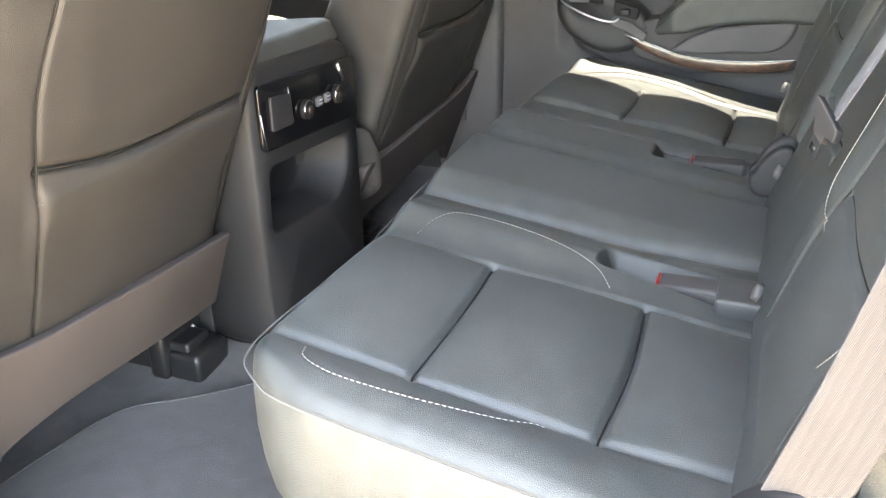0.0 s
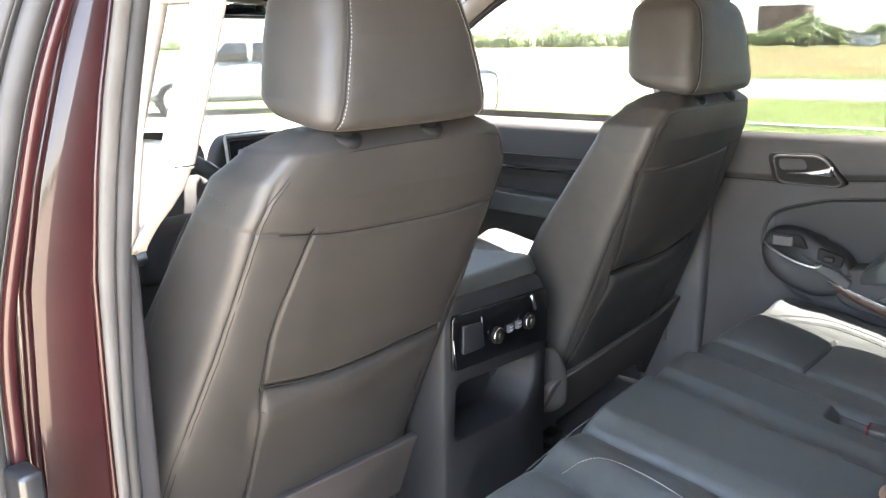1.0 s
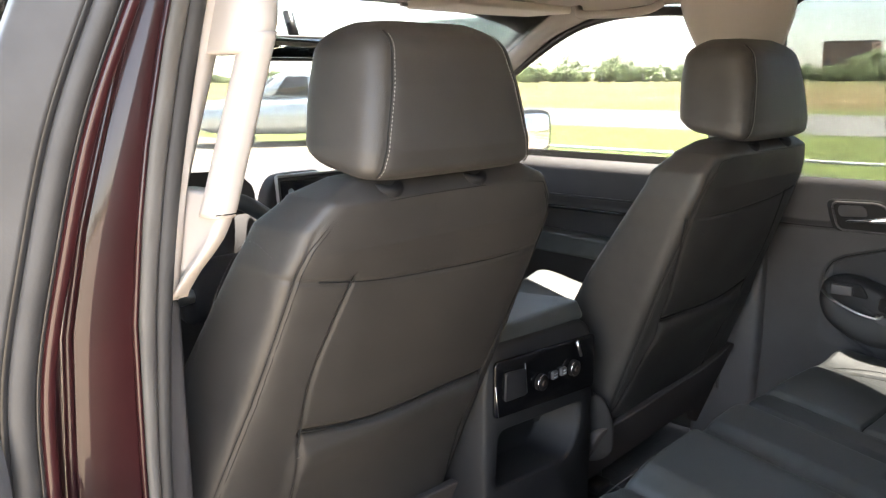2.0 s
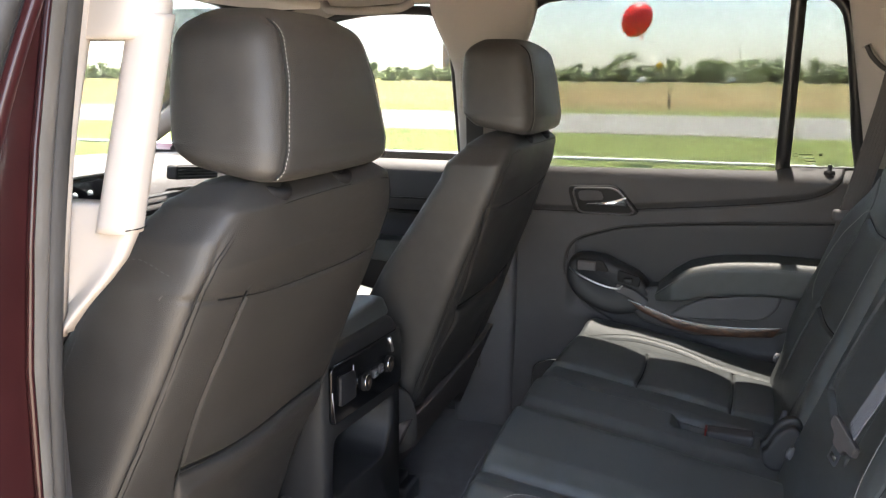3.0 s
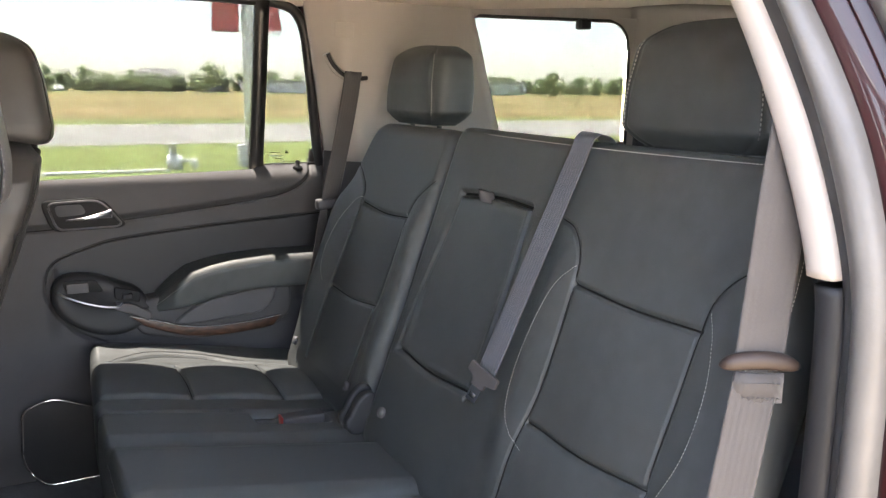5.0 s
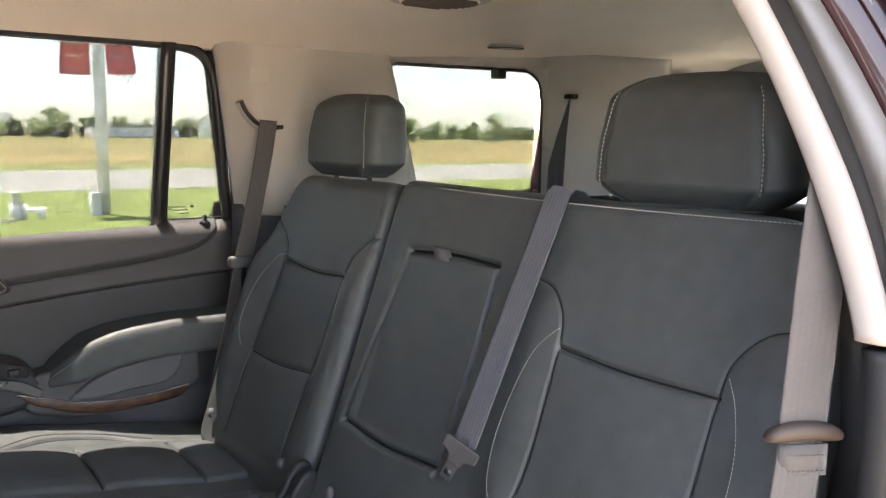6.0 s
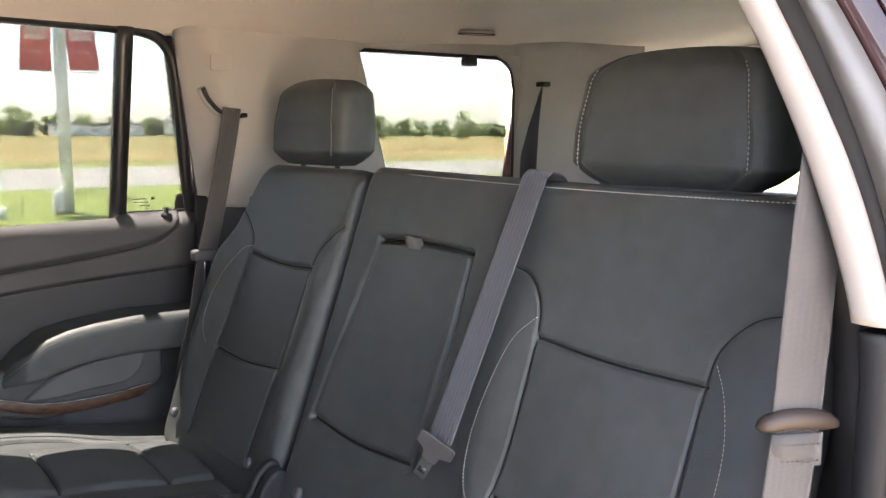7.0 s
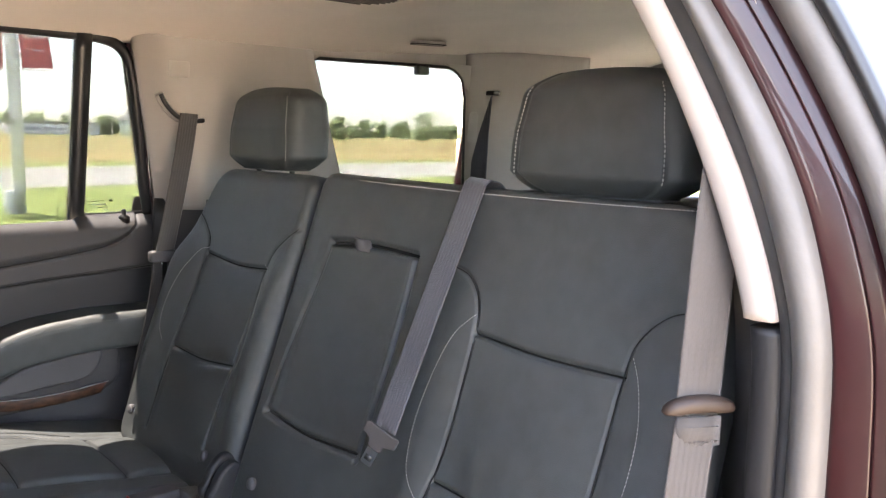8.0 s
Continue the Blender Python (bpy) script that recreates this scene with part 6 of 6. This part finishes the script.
prof = rounded([(.765, .56), (.765, 1.04), (.80, 1.056), (1.15, 1.03), (1.30, .95), (1.30, .56)], [.003, .005, .02, .05, .03, .01], 6)
rings = []
for x in np.concatenate([[-.207, -.205], np.linspace(-.198, .133, 12), [.140, .142]]):
    k = 1 if -.2 < x < .135 else (.985 if -.206 < x < .141 else .95)
    c2 = np.array((.95, .8))
    rings.append([(x, *(c2 + (p - c2) * k)) for p in prof])
part("body", loft(rings), DARK, con)
# rear shell: outer wall, rounded rear face, and the walls and back of the open bin
mid_bin = (-.045, .815)
outer = spread(rounded([(-.205, .56), (.142, .56), (.142, .99), (.115, 1.035), (-.178, 1.045), (-.205, 1.0)], [.01, .01, .04, .04, .04, .04], 8), mid_bin)
inner = spread(rounded([(-.175, .768), (.052, .752), (.090, .80), (.096, .862), (-.165, .880)], [.02, .03, .02, .015, .02], 8), mid_bin)
c2 = np.array(mid_bin)
rings = [[(p[0], y, p[1]) for p in c2 + (o - c2) * k] for o, k, y in ((outer, 1, .775), (outer, 1, .668), (outer, .985, .650), (outer, .955, .642), (inner, 1.06, .641), (inner, 1.015, .642), (inner, .99, .650), (inner, .96, .735), (inner, .90, .742))]
part("rear_shell", loft(rings), DARK, con, "dark plastic rear shell with an open bin")
lid = part("armrest_lid", pad(rounded([(-.195, .655), (.13, .655), (.13, 1.0), (-.195, 1.0)], .03), lambda u, v, m: (u, v, 1.058 - .06 * (v - .72) + m), lambda u, v: .006 + 0 * u, .022, .035, 24, 120), LEATHER, con, "padded leather armrest lid")
o = rounded([(-.188, .912), (.127, .888), (.127, 1.0), (-.188, 1.018)], .012, 5)
panel = part("control_panel", slab([tuple(p) for p in o], lambda u, v, n: (u, .640 - n, v), .008, .003), GLOSS, con, "gloss black control panel")
part("port_cover", slab([tuple(p) for p in rounded([(-.166, .940), (-.104, .937), (-.106, .988), (-.164, .994)], .006)], lambda u, v, n: (u, .632 - n, v), .006, .002), INSERT, panel)
for x, z in ((-.180, .915), (-.096, .938)):
    part("bright_line", tube([(x, .632, z), (x - .008, .632, z + .058)], .0011, 6), STEEL, panel)
for x in (-.058, .049):
    kn = part("knob", tube([(x, .632, .948), (x, .628, .948), (x, .623, .948), (x, .621, .948)], [.0165, .016, .015, .012], 28), SATIN, panel, "round dial knob")
    part("knob_ring", tube([(x + .0150 * math.cos(t), .6235, .948 + .0150 * math.sin(t)) for t in np.linspace(0, 6.283, 29)[:-1]], .0013, 6, True), CHROME, kn)
    part("knob_hub", tube([(x, .622, .948), (x, .619, .948)], [.007, .006], 16), BUCKLE_G, kn)
for x in (-.014, .014):
    part("key", rbox(x - .009, x + .009, .626, .634, .942, .958, .003), PLASTIC_G, panel)
    part("key_mark", rbox(x - .005, x + .005, .6252, .6262, .952, .954, 0), ICON, panel)
    part("key_mark", rbox(x - .006, x + .006, .6252, .6262, .946, .948, 0), ICON, panel)
part("side_bright", tube([(.064, .632, .998), (.078, .632, .965)], .0035, 8), STEEL, panel)
part("selector", rbox(-.05, .05, 1.16, 1.24, 1.0, 1.05, .02, 3), PLASTIC, con)
part("cup_holder_trim", tube([(.0 + .045 * math.cos(t), 1.08, 1.045 + .002 * math.sin(t)) for t in np.linspace(0, 6.283, 21)[:-1]], .004, 6, True), CHROME, con)

# ---- dashboard and windscreen ----
dash = thing("dashboard", (0, 1.5, .9), "dark dashboard with centre screen and pale sunlit top", "dashboard")
prof = rounded([(1.36, .70), (1.30, .95), (1.30, 1.15), (1.36, 1.262), (1.50, 1.288), (1.95, 1.262), (1.95, .70)], [.02, .05, .06, .05, .08, .02, .02], 6)
part("body", loft([[(x, p[0] + .06 * (x / .8) ** 4, p[1] - .015 * (x / .8) ** 4) for p in prof] for x in np.linspace(-.80, .80, 40)]), PLASTIC_G, dash)
part("stack_panel", slab([tuple(p) for p in rounded([(-.20, 1.05), (.16, 1.05), (.155, 1.25), (.12, 1.30), (-.16, 1.30), (-.195, 1.25)], .03)], lambda u, v, n: (u, 1.325 - n - .10 * (v - 1.2) * -1, v), .045, .012, 3), PLASTIC, dash)
scr = part("screen", slab([tuple(p) for p in rounded([(-.155, 1.175), (.115, 1.175), (.115, 1.285), (-.155, 1.285)], .006)], lambda u, v, n: (u, 1.279 - n + .10 * (v - 1.2), v), .004, .001), SCREEN, dash)
for x in np.linspace(-.13, .09, 6):
    part("icon", tube([(x, 1.2765 + .006, 1.258), (x, 1.2745 + .006, 1.258)], .008, 14), ICON, scr)
    part("icon_caption", rbox(x - .008, x + .008, 1.2745, 1.2765, 1.236, 1.239, 0), ICON, scr)
part("screen_rim", tube([(p[0], 1.279 + .10 * (p[1] - 1.2), p[1]) for p in rounded([(-.165, 1.165), (.125, 1.165), (.125, 1.295), (-.165, 1.295)], .006)], .004, 6, True), STEEL, dash)
for i in range(5):
    part("vent_slat", rbox(.18, .33, 1.295, 1.32, 1.155 + .016 * i, 1.159 + .016 * i, .001), BLACK, dash)
vent = part("side_vent", slab([tuple(p) for p in rounded([(.335, 1.248), (.515, 1.232), (.52, 1.268), (.34, 1.284)], .01)], lambda u, v, n: (u, 1.345 - n, v), .03, .004), DARK, dash, "dark slatted air vent")
for i in range(4):
    part("vent_slat", tube([(.345, 1.313, 1.256 + .0075 * i), (.51, 1.313, 1.241 + .0075 * i)], .0022, 6), PLASTIC_G, vent)
part("bright_line", tube([(x, 1.318 + .06 * (x / .8) ** 4, 1.13) for x in np.linspace(.18, .76, 20)], .005, 6), CHROME, dash)
part("cluster_hood", loft([[(-.43 + .19 * a, y, 1.25 + .075 * max(-.3, b)) for a, b in zip(*sq_ring(0, 0, 1, 1, 3, 28))] for y in (1.26, 1.34, 1.45)]), PLASTIC, dash)
wheel = thing("steering_wheel", (-.43, 1.2, 1.1), "dark leather steering wheel with grey spokes", "steering wheel")
ring = [(-.43 + .185 * math.cos(t), 1.09 + .075 * math.sin(t), 1.12 + .17 * math.sin(t)) for t in np.linspace(0, 6.283, 49)[:-1]]
part("rim", tube(ring, .0165, 12, True), LEATHER, wheel)
part("hub", rbox(-.51, -.35, 1.09, 1.14, 1.06, 1.18, .025, 3), PLASTIC, wheel)
for a in (-1, 1):
    part("spoke", tube([(-.43 + a * .07, 1.10, 1.12), (-.43 + a * .18, 1.09, 1.12)], .016, 8), STEEL, wheel)
part("spoke", tube([(-.43, 1.10, 1.08), (-.43, 1.02, .965)], .016, 8), STEEL, wheel)
part("column", tube([(-.43, 1.12, 1.12), (-.43, 1.36, 1.04)], .04, 12), PLASTIC, wheel)

ws = thing("window", (0, 1.6, 1.3), "wide curved windscreen", "window", "", "structure")
part("pane", surface(lambda x, t: (x * (1 - .1 * t), 2.02 - .76 * t - .10 * (x / .8) ** 2, 1.255 + .43 * t), np.linspace(-.80, .80, 16), np.linspace(0, 1, 6), .005, (0, .3, .9)), GLASS, ws)
for s in (-1, 1):
    part("trim_a_pillar", tube(curve([(s * .80, 1.86, 1.25), (s * .79, 1.62, 1.40), (s * .765, 1.40, 1.535), (s * .735, 1.22, 1.64), (s * .72, 1.08, 1.69)], 40), .032, 12), CREAM, None, "taupe windscreen pillar trim", kind="structure")
    part("pillar_a_skin", tube(curve([(s * .86, 1.92, 1.24), (s * .84, 1.66, 1.42), (s * .81, 1.42, 1.565), (s * .78, 1.22, 1.69), (s * .77, 1.05, 1.75)], 40), .03, 12), PAINT, None, "maroon windscreen pillar", kind="structure")
part("trim_windscreen_header", surface(lambda x, t: (x, 1.20 + .10 * t, 1.735 - .045 * t - .06 * (abs(x) / .74) ** 4), np.linspace(-.74, .74, 20), np.linspace(0, 1, 6), .03, (0, 0, 1)), CREAM, None, "taupe trim over the windscreen", kind="structure")
part("hood", surface(lambda x, y: (x, y, 1.20 - .06 * ((y - 2) / 1.0) ** 2 - .05 * (x / .9) ** 4), np.linspace(-.90, .90, 16), np.linspace(1.96, 3.05, 14), .03, (0, 0, -1)), PAINT, None, "dark maroon hood", kind="structure")
part("firewall", rbox(-.95, .95, 1.96, 2.05, .45, 1.22, .02), PLASTIC, None, "dark bulkhead in front of the dashboard", kind="structure")
rv = thing("rear_view_mirror", (-.02, 1.33, 1.57), "black interior rear-view mirror", "mirror")
part("housing", slab([tuple(p) for p in rounded([(-.17, 1.548), (.045, 1.548), (.045, 1.605), (-.17, 1.605)], .02)], lambda u, v, n: (u, 1.34 - n, v), .035, .008, 3), BLACK, rv)
part("mirror_glass", slab([tuple(p) for p in rounded([(-.162, 1.555), (.038, 1.555), (.038, 1.598), (-.162, 1.598)], .015)], lambda u, v, n: (u, 1.3045 - n, v), .001, 0), DIMMED, rv)
part("stalk", tube([(-.06, 1.33, 1.58), (-.06, 1.36, 1.66)], .012, 8), BLACK, rv)
ohc = thing("overhead_console", (0, 1.1, 1.70), "taupe overhead console with map lamps", "console")
part("console_body", rbox(-.13, .13, .98, 1.22, 1.685, 1.735, .02, 3), CREAM, ohc)
for x in (-.07, .07):
    part("lamp_lens", tube([(x, 1.08, 1.690), (x, 1.08, 1.683), (x, 1.08, 1.681)], [.026, .024, .015], 16), STEEL, ohc)
visor = thing("sun_visor", (.42, 1.15, 1.68), "folded taupe sun visor", "sun visor")
part("flap", rbox(.20, .64, 1.06, 1.24, 1.672, 1.692, .009, 3), CLOTH, visor)
part("hinge_rod", tube([(.18, 1.235, 1.682), (.66, 1.235, 1.682)], .005, 8), CREAM, visor)
gh2 = thing("grab_handle", (.70, .95, 1.68), "taupe roof grab handle over the front door", "grab handle")
part("grip", tube(curve([(.70, 1.08, 1.69), (.672, 1.05, 1.672), (.67, .95, 1.668), (.672, .86, 1.672), (.70, .83, 1.69)], 40), .011, 10), CREAM, gh2)
